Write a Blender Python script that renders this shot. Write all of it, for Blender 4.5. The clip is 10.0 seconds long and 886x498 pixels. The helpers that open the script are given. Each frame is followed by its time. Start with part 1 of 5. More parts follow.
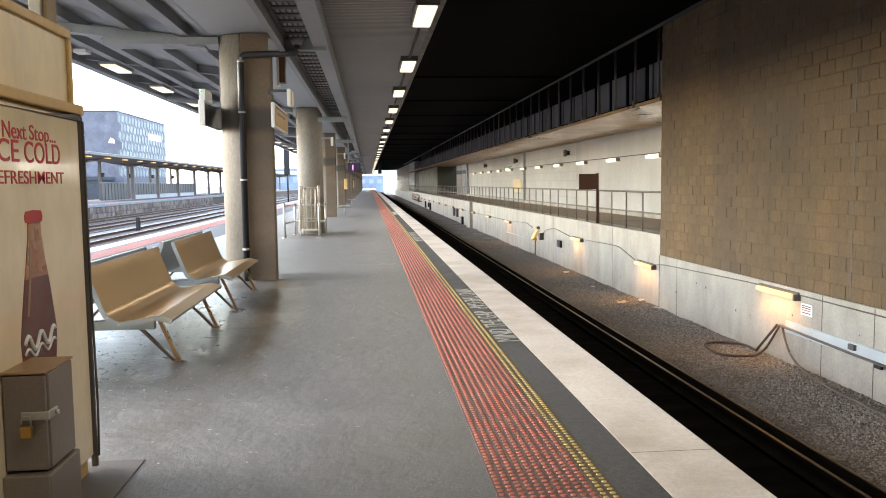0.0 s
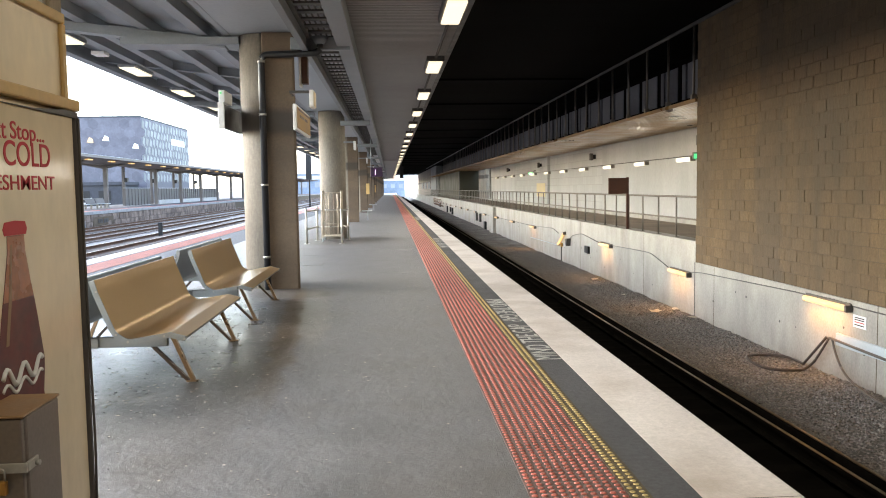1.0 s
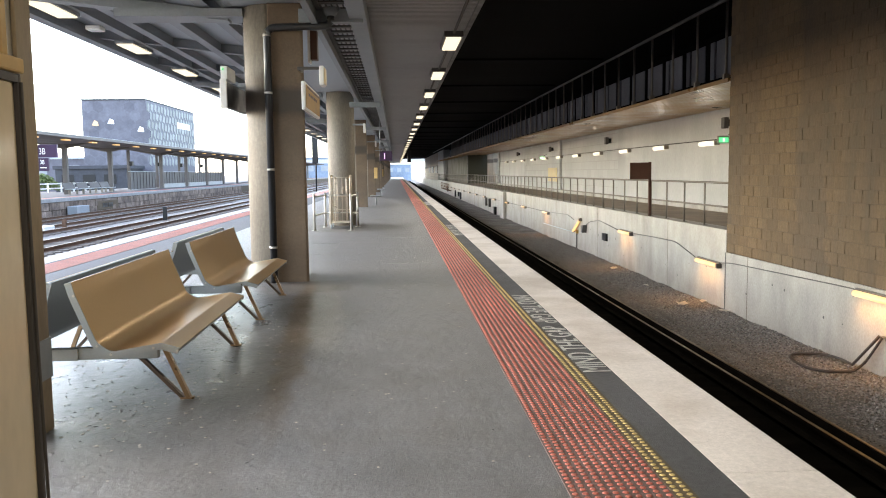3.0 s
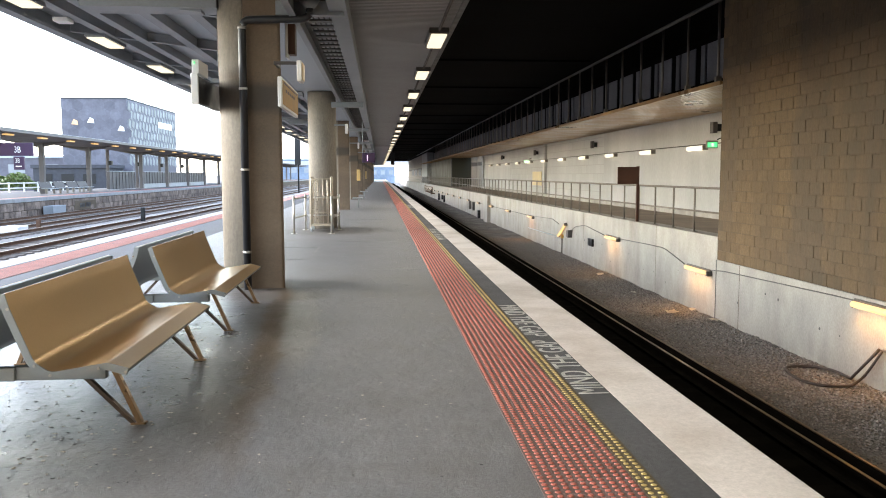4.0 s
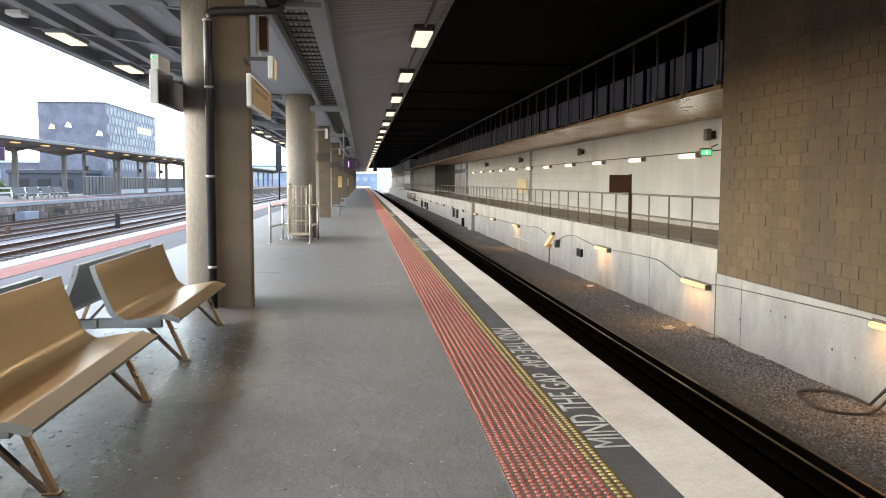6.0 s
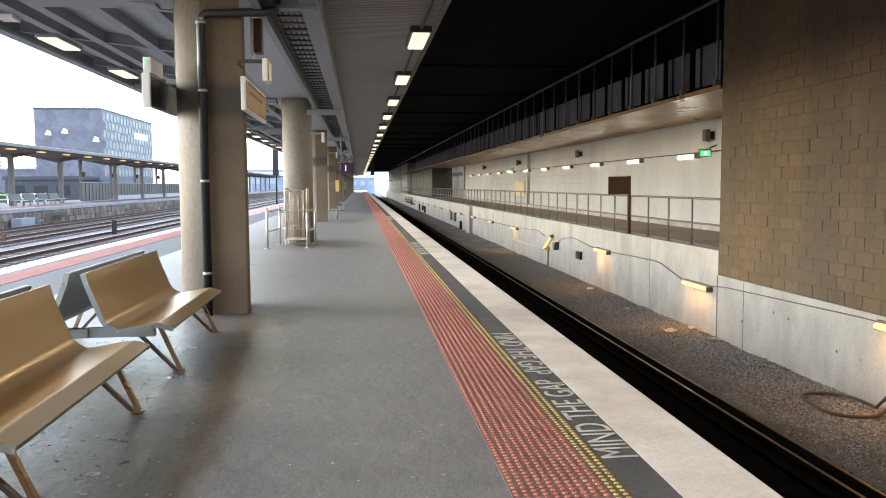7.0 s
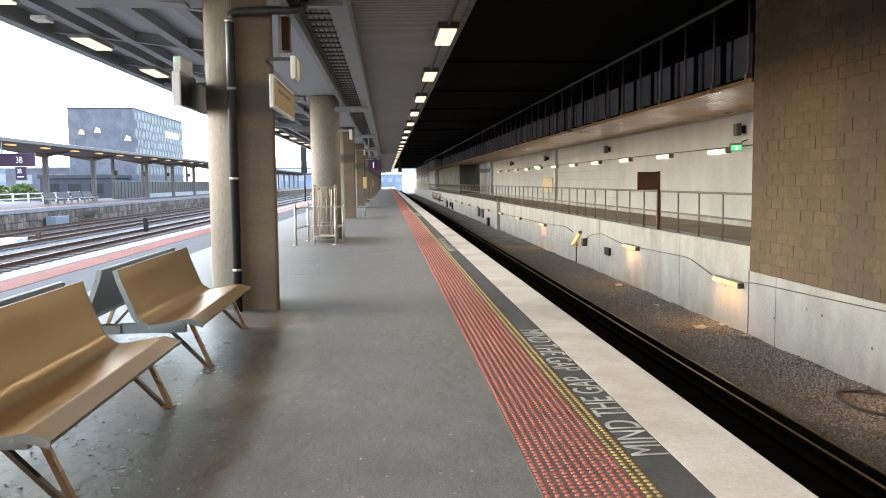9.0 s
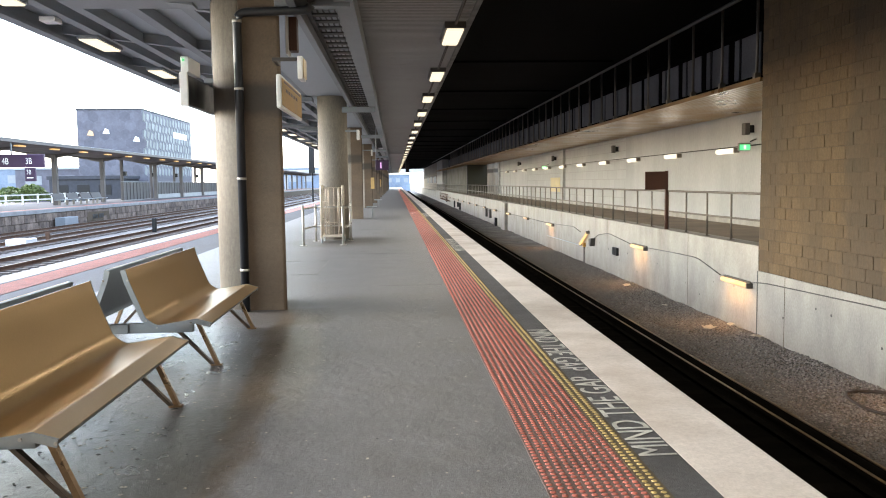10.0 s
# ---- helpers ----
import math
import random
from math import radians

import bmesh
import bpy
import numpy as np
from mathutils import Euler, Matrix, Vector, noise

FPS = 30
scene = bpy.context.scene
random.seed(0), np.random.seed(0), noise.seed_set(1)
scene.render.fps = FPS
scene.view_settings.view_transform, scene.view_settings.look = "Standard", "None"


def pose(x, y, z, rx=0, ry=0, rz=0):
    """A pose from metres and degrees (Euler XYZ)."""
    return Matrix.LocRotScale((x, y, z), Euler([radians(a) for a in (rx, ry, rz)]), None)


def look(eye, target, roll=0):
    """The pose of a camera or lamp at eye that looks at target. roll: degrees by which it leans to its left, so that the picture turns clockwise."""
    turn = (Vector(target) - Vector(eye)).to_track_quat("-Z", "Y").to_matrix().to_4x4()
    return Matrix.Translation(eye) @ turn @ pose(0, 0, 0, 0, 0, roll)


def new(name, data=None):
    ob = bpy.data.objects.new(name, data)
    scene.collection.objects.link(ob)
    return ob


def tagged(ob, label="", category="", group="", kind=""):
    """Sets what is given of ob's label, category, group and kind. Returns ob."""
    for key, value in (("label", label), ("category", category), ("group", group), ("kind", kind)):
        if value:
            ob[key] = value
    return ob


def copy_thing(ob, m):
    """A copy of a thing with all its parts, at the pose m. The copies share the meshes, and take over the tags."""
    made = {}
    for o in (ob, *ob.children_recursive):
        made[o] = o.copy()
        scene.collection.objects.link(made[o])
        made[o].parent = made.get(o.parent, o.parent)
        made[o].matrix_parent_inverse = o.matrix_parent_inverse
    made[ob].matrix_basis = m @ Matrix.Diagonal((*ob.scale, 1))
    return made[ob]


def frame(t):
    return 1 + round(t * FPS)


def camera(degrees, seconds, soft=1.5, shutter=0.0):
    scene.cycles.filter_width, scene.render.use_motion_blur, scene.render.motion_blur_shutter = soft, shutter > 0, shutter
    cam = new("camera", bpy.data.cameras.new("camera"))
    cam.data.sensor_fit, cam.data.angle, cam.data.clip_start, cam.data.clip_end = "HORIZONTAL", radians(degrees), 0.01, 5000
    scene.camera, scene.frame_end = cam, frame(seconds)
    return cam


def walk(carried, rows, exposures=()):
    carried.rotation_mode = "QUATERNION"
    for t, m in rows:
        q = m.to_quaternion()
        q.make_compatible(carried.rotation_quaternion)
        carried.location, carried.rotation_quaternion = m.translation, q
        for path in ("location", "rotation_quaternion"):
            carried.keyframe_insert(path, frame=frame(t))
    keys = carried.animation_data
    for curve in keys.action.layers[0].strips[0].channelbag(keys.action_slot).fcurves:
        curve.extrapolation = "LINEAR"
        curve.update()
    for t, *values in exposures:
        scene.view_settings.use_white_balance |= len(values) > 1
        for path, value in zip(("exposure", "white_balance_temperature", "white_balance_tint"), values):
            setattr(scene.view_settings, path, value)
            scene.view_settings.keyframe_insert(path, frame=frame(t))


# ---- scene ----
cam = camera(58.0, 10.0, soft=1.0)
PATH = [
    (0, (-0.003, 3.211, 1.552), (0.179, 5.196, 1.387), -0.7),
    (0.5, (0.013, 3.483, 1.562), (0.161, 5.471, 1.406), -0.4),
    (1, (-0.072, 3.805, 1.556), (0.058, 5.795, 1.403), -0.8),
    (1.5, (-0.145, 4.028, 1.571), (-0.011, 6.017, 1.411), -1.4),
    (2, (-0.156, 4.324, 1.562), (-0.039, 6.313, 1.395), -0.9),
    (3.5, (-0.238, 5.013, 1.579), (-0.118, 7.0, 1.381), -0.5),
    (4, (-0.189, 5.324, 1.564), (-0.032, 7.309, 1.379), -0.1),
    (4.5, (-0.166, 5.528, 1.574), (0.013, 7.513, 1.399), 0.1),
    (5, (-0.189, 5.815, 1.579), (0.005, 7.798, 1.405), 0.1),
    (6.5, (-0.141, 6.409, 1.578), (0.062, 8.392, 1.415), 0.1),
    (7, (-0.149, 6.447, 1.576), (0.057, 8.43, 1.416), -0.3),
    (7.5, (-0.146, 6.476, 1.572), (0.039, 8.46, 1.403), -0.5),
    (8, (-0.144, 6.475, 1.575), (0.019, 8.461, 1.403), -0.5),
    (8.5, (-0.153, 6.473, 1.568), (-0.001, 8.46, 1.401), -0.5),
    (9, (-0.149, 6.459, 1.572), (-0.012, 8.447, 1.404), -0.6),
    (9.5, (-0.146, 6.462, 1.569), (-0.021, 8.451, 1.402), -0.6),
    (10, (-0.142, 6.466, 1.566), (-0.024, 8.456, 1.399), -0.7),
]
SKY, EXPOSURE = 0.195, 3.00
walk(cam, [(t, look(eye, target, roll)) for t, eye, target, roll in PATH],
     exposures=[(0, EXPOSURE + 0.22), (1, EXPOSURE + 0.14), (2, EXPOSURE + 0.06), (3.5, EXPOSURE), (10, EXPOSURE)])
P_CANOPY, P_TUBE, P_WALK, P_WEST = 6.4, 1.6, 2.5, 3.0

# ---- world, sun, exposure ----
world = bpy.data.worlds.new("sky_world")
scene.world = world
world.use_nodes = True
wn, wl = world.node_tree.nodes, world.node_tree.links
sky = wn.new("ShaderNodeTexSky")
sky.sky_type, sky.sun_disc = "NISHITA", False
sky.sun_elevation, sky.sun_rotation = radians(34), radians(-75)
sky.air_density, sky.dust_density, sky.ozone_density = 1.0, 1.3, 1.0
wn["Background"].inputs["Strength"].default_value = SKY
veil = wn.new("ShaderNodeHueSaturation")
veil.inputs["Saturation"].default_value = 0.78
wl.new(sky.outputs[0], veil.inputs["Color"])
wl.new(veil.outputs[0], wn["Background"].inputs["Color"])
sun = new("sun", bpy.data.lights.new("sun", "SUN"))
sun.data.energy, sun.data.angle, sun.data.color = 0.15, radians(50), (1.0, 0.96, 0.90)
sun.matrix_world = look((-115, 31, 80), (0, 0, 0))


def area(name, x, y, z, sx, sy, watts, color, aim=(0, 0, -1)):
    lamp = new(name, bpy.data.lights.new(name, "AREA"))
    lamp.data.shape, lamp.data.size, lamp.data.size_y, lamp.data.energy, lamp.data.color = "RECTANGLE", sx, sy, watts, color
    lamp.matrix_world = look((x, y, z), (x + aim[0], y + aim[1] + 1e-4, z + aim[2]))
    return lamp


# ---- materials ----
def mat(name, base, rough=0.6, metal=0.0, var=0.18, scale=1.2, fine=45.0, bump=0.15, stain=None, amount=0.0, stretch=(1, 1, 1),
        rough_var=0.1, island=0.0, spec=0.5, patches=(), grain=0.0, edge=0.5, uneven=0.0, grit=24):
    m = bpy.data.materials.new(name)
    m.use_nodes = True
    n, l = m.node_tree.nodes, m.node_tree.links
    b = n["Principled BSDF"]
    co = n.new("ShaderNodeNewGeometry")
    mp = n.new("ShaderNodeMapping")
    mp.inputs["Scale"].default_value = stretch
    l.new(co.outputs["Position"], mp.inputs["Vector"])
    big, small = n.new("ShaderNodeTexNoise"), n.new("ShaderNodeTexNoise")
    big.inputs["Scale"].default_value, big.inputs["Detail"].default_value = scale, 6
    small.inputs["Scale"].default_value, small.inputs["Detail"].default_value = fine, 4
    l.new(mp.outputs[0], big.inputs["Vector"])
    l.new(mp.outputs[0], small.inputs["Vector"])
    add = n.new("ShaderNodeMath")
    add.operation = "MULTIPLY_ADD"
    l.new(small.outputs["Fac"], add.inputs[0])
    add.inputs[1].default_value = 0.5
    l.new(big.outputs["Fac"], add.inputs[2])
    ramp = n.new("ShaderNodeMapRange")
    ramp.inputs["From Min"].default_value, ramp.inputs["From Max"].default_value = 0.5, 1.0
    ramp.inputs["To Min"].default_value, ramp.inputs["To Max"].default_value = 1 - var, 1 + var
    l.new(add.outputs[0], ramp.inputs["Value"])
    mul = n.new("ShaderNodeVectorMath")
    mul.operation = "SCALE"
    mul.inputs[0].default_value = base
    l.new(ramp.outputs[0], mul.inputs["Scale"])
    col = mul.outputs[0]
    if grain:
        g = n.new("ShaderNodeTexNoise")
        g.inputs["Scale"].default_value, g.inputs["Detail"].default_value, g.inputs["Roughness"].default_value = grit, 8, 0.82
        l.new(co.outputs["Position"], g.inputs["Vector"])
        gr = n.new("ShaderNodeMapRange")
        gr.inputs["From Min"].default_value, gr.inputs["From Max"].default_value = 0.36, 0.64
        gr.inputs["To Min"].default_value, gr.inputs["To Max"].default_value = 1 - grain, 1 + grain
        l.new(g.outputs["Fac"], gr.inputs["Value"])
        gm = n.new("ShaderNodeVectorMath")
        gm.operation = "SCALE"
        l.new(col, gm.inputs[0])
        l.new(gr.outputs[0], gm.inputs["Scale"])
        col = gm.outputs[0]
    if island:
        info = n.new("ShaderNodeObjectInfo")
        r2 = n.new("ShaderNodeMapRange")
        r2.inputs["To Min"].default_value, r2.inputs["To Max"].default_value = 1 - island, 1 + island
        both, wrap = n.new("ShaderNodeMath"), n.new("ShaderNodeMath")
        wrap.operation = "FRACT"
        l.new(info.outputs["Random"], both.inputs[0])
        l.new(co.outputs["Random Per Island"], both.inputs[1])
        l.new(both.outputs[0], wrap.inputs[0])
        l.new(wrap.outputs[0], r2.inputs["Value"])
        m2 = n.new("ShaderNodeVectorMath")
        m2.operation = "SCALE"
        l.new(col, m2.inputs[0])
        l.new(r2.outputs[0], m2.inputs["Scale"])
        col = m2.outputs[0]
    if stain:
        s = n.new("ShaderNodeTexNoise")
        s.inputs["Scale"].default_value, s.inputs["Detail"].default_value, s.inputs["Roughness"].default_value = scale * 0.45, 8, 0.62
        l.new(mp.outputs[0], s.inputs["Vector"])
        cut = n.new("ShaderNodeMapRange")
        cut.inputs["From Min"].default_value, cut.inputs["From Max"].default_value = edge, edge + 0.22
        cut.inputs["To Max"].default_value = amount
        l.new(s.outputs["Fac"], cut.inputs["Value"])
        mix = n.new("ShaderNodeMix")
        mix.data_type = "RGBA"
        l.new(cut.outputs[0], mix.inputs["Factor"])
        l.new(col, mix.inputs["A"])
        mix.inputs["B"].default_value = (*stain, 1)
        col = mix.outputs["Result"]
    # each patch mask with its change of roughness
    damp = []
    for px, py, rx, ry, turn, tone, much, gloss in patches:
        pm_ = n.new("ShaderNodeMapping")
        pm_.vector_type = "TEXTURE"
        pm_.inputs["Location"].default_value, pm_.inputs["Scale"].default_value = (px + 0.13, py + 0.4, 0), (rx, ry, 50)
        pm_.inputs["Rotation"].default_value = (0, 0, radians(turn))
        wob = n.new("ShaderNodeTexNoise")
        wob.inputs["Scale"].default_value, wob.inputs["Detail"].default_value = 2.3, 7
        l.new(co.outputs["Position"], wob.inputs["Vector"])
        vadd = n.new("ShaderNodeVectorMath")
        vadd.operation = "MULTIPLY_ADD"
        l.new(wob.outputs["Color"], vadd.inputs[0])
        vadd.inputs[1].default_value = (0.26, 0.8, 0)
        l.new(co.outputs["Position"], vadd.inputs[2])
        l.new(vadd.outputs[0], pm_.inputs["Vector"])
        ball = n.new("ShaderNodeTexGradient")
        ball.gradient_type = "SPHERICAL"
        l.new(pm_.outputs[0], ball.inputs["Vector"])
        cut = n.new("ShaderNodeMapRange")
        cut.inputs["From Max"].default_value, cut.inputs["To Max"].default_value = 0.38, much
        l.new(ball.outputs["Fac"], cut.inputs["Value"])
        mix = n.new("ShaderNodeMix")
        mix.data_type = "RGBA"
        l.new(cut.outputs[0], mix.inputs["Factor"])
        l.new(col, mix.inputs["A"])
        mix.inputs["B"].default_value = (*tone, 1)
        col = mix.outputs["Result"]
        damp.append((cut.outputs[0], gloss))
    l.new(col, b.inputs["Base Color"])
    rr = n.new("ShaderNodeMapRange")
    rr.inputs["From Min"].default_value, rr.inputs["From Max"].default_value = 0.3, 0.7
    rr.inputs["To Min"].default_value, rr.inputs["To Max"].default_value = max(0.03, rough - rough_var), min(1, rough + rough_var)
    l.new(big.outputs["Fac"], rr.inputs["Value"])
    rough_out = rr.outputs[0]
    for mask, gloss in damp:
        wet = n.new("ShaderNodeMath")
        wet.operation = "MULTIPLY_ADD"
        l.new(mask, wet.inputs[0])
        wet.inputs[1].default_value = -gloss
        l.new(rough_out, wet.inputs[2])
        wet.use_clamp = True
        rough_out = wet.outputs[0]
    l.new(rough_out, b.inputs["Roughness"])
    b.inputs["Metallic"].default_value = metal
    b.inputs["Specular IOR Level"].default_value = spec
    if bump:
        bp = n.new("ShaderNodeBump")
        bp.inputs["Strength"].default_value, bp.inputs["Distance"].default_value = bump, 0.01
        l.new(small.outputs["Fac"], bp.inputs["Height"])
        if uneven:
            wave = n.new("ShaderNodeTexNoise")
            wave.inputs["Scale"].default_value, wave.inputs["Detail"].default_value, wave.inputs["Roughness"].default_value = 6.5, 7, 0.62
            l.new(co.outputs["Position"], wave.inputs["Vector"])
            bw = n.new("ShaderNodeBump")
            bw.inputs["Strength"].default_value, bw.inputs["Distance"].default_value = uneven, 0.03
            l.new(wave.outputs["Fac"], bw.inputs["Height"])
            l.new(bw.outputs[0], bp.inputs["Normal"])
        l.new(bp.outputs[0], b.inputs["Normal"])
    return m


def glow(name, color, strength):
    m = bpy.data.materials.new(name)
    m.use_nodes = True
    b = m.node_tree.nodes["Principled BSDF"]
    b.inputs["Base Color"].default_value = (0.22, 0.2, 0.17, 1)
    b.inputs["Emission Color"].default_value = (*color, 1)
    b.inputs["Emission Strength"].default_value = strength
    return m


WX_FACE = 6.64
LAMPLIGHT = (1.0, 0.92, 0.76)
WARM, AMBER, COOL = (1.0, 0.80, 0.52), (1.0, 0.50, 0.15), (1.0, 0.92, 0.78)
M_ASPHALT = mat("platform_asphalt", (0.124, 0.125, 0.129), 0.50, var=0.26, scale=2.2, fine=170, bump=0.5, stain=(0.098, 0.090, 0.080), amount=0.5, rough_var=0.05, spec=0.40, grain=0.4, uneven=0.7, grit=55,
                # dark patches near columns and mid floor; under the benches damp plus painted shade
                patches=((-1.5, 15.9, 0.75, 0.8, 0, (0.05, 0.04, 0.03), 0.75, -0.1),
                         # last entry: paler tone painted as wet sheen beside the brown stain
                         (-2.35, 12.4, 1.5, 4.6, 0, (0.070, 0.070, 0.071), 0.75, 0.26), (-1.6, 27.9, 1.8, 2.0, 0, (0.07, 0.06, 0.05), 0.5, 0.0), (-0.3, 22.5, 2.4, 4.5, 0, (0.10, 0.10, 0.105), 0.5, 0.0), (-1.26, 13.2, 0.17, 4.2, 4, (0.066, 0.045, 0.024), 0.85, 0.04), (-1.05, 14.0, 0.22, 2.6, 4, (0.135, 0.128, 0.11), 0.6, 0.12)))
# asphalt and coping copies, darkened to offset the bright sky at the open edge
M_OPENFLOOR = mat("dimmed_open_asphalt", (0.075, 0.080, 0.088), 0.8, var=0.2, scale=0.8, fine=90, bump=0.3, spec=0.15, stain=(0.055, 0.055, 0.058), amount=0.5, grain=0.2)
M_OPENCOPING = mat("dimmed_open_coping", (0.27, 0.265, 0.255), 0.85, var=0.16, scale=2.6, fine=70, bump=0.25, stain=(0.17, 0.16, 0.145), amount=0.6, spec=0.15)
# paler, less saturated red than the covered tactile strip
M_OPENRED = mat("pale_open_tactile", (0.34, 0.165, 0.14), 0.8, var=0.2, scale=3, fine=60, bump=0.2, spec=0.15)
M_STRIP = mat("dark_strip_asphalt", (0.078, 0.078, 0.08), 0.6, var=0.2, scale=2, fine=160, bump=0.3, spec=0.2, grain=0.25)
M_COPING = mat("coping_concrete", (0.60, 0.55, 0.495), 0.75, var=0.10, scale=1.6, fine=70, bump=0.25, stain=(0.36, 0.30, 0.235), amount=0.8, edge=0.45, island=0.015, grain=0.12)
M_RED = mat("tactile_red", (0.41, 0.115, 0.08), 0.5, var=0.2, scale=4, fine=80, bump=0.1, stain=(0.30, 0.15, 0.12), amount=0.3, island=0.05)
M_REDBASE = mat("tactile_red_base", (0.13, 0.088, 0.078), 0.7, var=0.2, scale=4, fine=90, bump=0.2, island=0.05, spec=0.2)
M_YEL = mat("tactile_yellow", (0.42, 0.315, 0.115), 0.5, var=0.18, scale=4, fine=80, bump=0.1)
M_YELBASE = mat("tactile_yellow_base", (0.10, 0.08, 0.048), 0.7, var=0.2, scale=4, fine=90, bump=0.2, spec=0.2)
M_PAINT = mat("worn_white_paint", (0.42, 0.42, 0.38), 0.7, var=0.3, scale=9, fine=120, bump=0.2, stain=(0.12, 0.12, 0.12), amount=0.7)
M_LIGHTCON = mat("pale_concrete", (0.355, 0.335, 0.295), 0.8, var=0.20, scale=2.2, fine=40, bump=0.4, stain=(0.19, 0.165, 0.13), amount=0.6, stretch=(1, 1, 0.5), spec=0.3, grain=0.08)
M_BACKWALL = mat("painted_block_wall", (0.40, 0.395, 0.375), 0.75, var=0.10, scale=0.5, fine=25, bump=0.15, stain=(0.30, 0.29, 0.265), amount=0.45, stretch=(1, 1, 0.5))
M_WALKFLOOR = mat("dusty_walkway_floor", (0.22, 0.175, 0.13), 0.85, var=0.25, scale=1.5, fine=40, bump=0.2, stain=(0.15, 0.12, 0.09), amount=0.6, spec=0.2)
M_RENDERWALL = mat("painted_concrete_wall", (0.41, 0.405, 0.385), 0.75, var=0.16, scale=0.7, fine=20, bump=0.15, stain=(0.27, 0.26, 0.245), amount=0.6, stretch=(1, 1, 0.35))
M_BLOCK = mat("concrete_block", (0.122, 0.083, 0.045), 0.85, var=0.22, scale=1.1, fine=22, bump=0.9, stain=(0.07, 0.056, 0.041), amount=0.75, edge=0.44, island=0.11, spec=0.3, stretch=(1, 1, 0.32), grain=0.16,
              patches=((WX_FACE - 0.13, 17.6, 6.0, 0.6, 0, (0.055, 0.048, 0.041), 0.45, 0.0),))
M_MORTAR = mat("mortar", (0.096, 0.07, 0.044), 0.9, var=0.2, scale=1.1, fine=90, bump=0.3, spec=0.3)
M_DARKCEIL = mat("near_black_concrete", (0.0042, 0.0036, 0.003), 0.95, var=0.6, scale=0.25, fine=8, bump=0.3, stretch=(0.5, 2, 1), spec=0.03)
# the pit's shade is put into these two near-black base colours
M_OILY_SHADED = mat("oily_shaded_sleeper", (0.010, 0.0085, 0.007), 1.0, var=0.3, scale=3, fine=50, bump=0.3, spec=0.02, rough_var=0.0)
M_PIT = mat("oily_shaded_ballast", (0.007, 0.006, 0.005), 1.0, var=0.4, scale=3, fine=60, bump=0.6, spec=0.02, rough_var=0.0)
M_BALLAST = mat("grey_ballast", (0.165, 0.160, 0.155), 0.9, var=0.55, scale=1.1, fine=34, bump=1.0, stain=(0.19, 0.15, 0.11), amount=0.4, spec=0.2, grain=0.5)
M_STONE = mat("ballast_stone", (0.225, 0.215, 0.205), 0.9, var=0.85, scale=26, fine=25, bump=0.4, spec=0.2, stain=(0.25, 0.175, 0.11), amount=0.5)
M_RAILTOP = mat("polished_rail_head", (0.25, 0.19, 0.12), 0.38, 1.0, var=0.2, scale=2, fine=30, bump=0.05)
M_RAIL = mat("rusty_rail", (0.115, 0.068, 0.045), 0.9, 0.0, var=0.3, scale=3, fine=50, bump=0.3, spec=0.15)
M_SLEEPER = mat("sleeper_concrete", (0.12, 0.10, 0.085), 0.85, var=0.3, scale=3, fine=50, bump=0.4)
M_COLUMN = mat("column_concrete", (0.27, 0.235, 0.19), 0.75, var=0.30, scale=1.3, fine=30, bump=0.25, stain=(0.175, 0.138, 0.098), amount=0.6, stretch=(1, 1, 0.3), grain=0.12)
# darker and browner than the round shaft, for the flat column fronts
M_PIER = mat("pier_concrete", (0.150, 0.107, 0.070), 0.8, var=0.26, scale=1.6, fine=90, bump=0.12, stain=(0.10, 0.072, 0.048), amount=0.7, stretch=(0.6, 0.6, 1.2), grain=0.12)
M_ROUND = M_COLUMN.copy()
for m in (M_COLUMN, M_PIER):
    # a shadow-like band with soft edges, painted into the columns' colour below the signs
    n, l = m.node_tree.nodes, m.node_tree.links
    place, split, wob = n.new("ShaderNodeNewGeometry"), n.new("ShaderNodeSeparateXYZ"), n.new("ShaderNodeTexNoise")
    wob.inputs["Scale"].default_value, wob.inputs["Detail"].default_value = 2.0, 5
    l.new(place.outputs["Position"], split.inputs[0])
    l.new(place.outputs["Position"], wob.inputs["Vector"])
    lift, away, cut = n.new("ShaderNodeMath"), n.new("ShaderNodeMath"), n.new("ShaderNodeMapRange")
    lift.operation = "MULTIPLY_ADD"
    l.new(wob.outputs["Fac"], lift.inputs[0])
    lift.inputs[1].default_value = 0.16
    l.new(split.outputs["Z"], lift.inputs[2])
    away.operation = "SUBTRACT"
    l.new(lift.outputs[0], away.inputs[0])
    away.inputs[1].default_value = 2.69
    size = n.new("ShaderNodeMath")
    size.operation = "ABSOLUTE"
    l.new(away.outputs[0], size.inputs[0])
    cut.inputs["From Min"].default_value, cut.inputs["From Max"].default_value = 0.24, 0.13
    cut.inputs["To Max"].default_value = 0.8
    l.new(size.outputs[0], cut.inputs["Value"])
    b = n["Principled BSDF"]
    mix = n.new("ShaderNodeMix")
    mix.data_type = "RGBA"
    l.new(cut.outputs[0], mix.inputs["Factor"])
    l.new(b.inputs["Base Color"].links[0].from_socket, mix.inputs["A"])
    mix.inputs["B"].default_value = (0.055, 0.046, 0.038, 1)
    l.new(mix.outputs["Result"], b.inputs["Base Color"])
M_BLACKPIPE = mat("black_pipe", (0.016, 0.017, 0.02), 0.38, var=0.2, scale=3, fine=40, bump=0.05)
M_GREYSTEEL = mat("grey_painted_steel", (0.235, 0.255, 0.27), 0.5, var=0.12, scale=0.8, fine=25, bump=0.06, stain=(0.13, 0.135, 0.14), amount=0.4)
M_TRAYBED = mat("pale_tray_bed", (0.72, 0.73, 0.74), 0.5, var=0.2, scale=3, fine=30, bump=0.05)
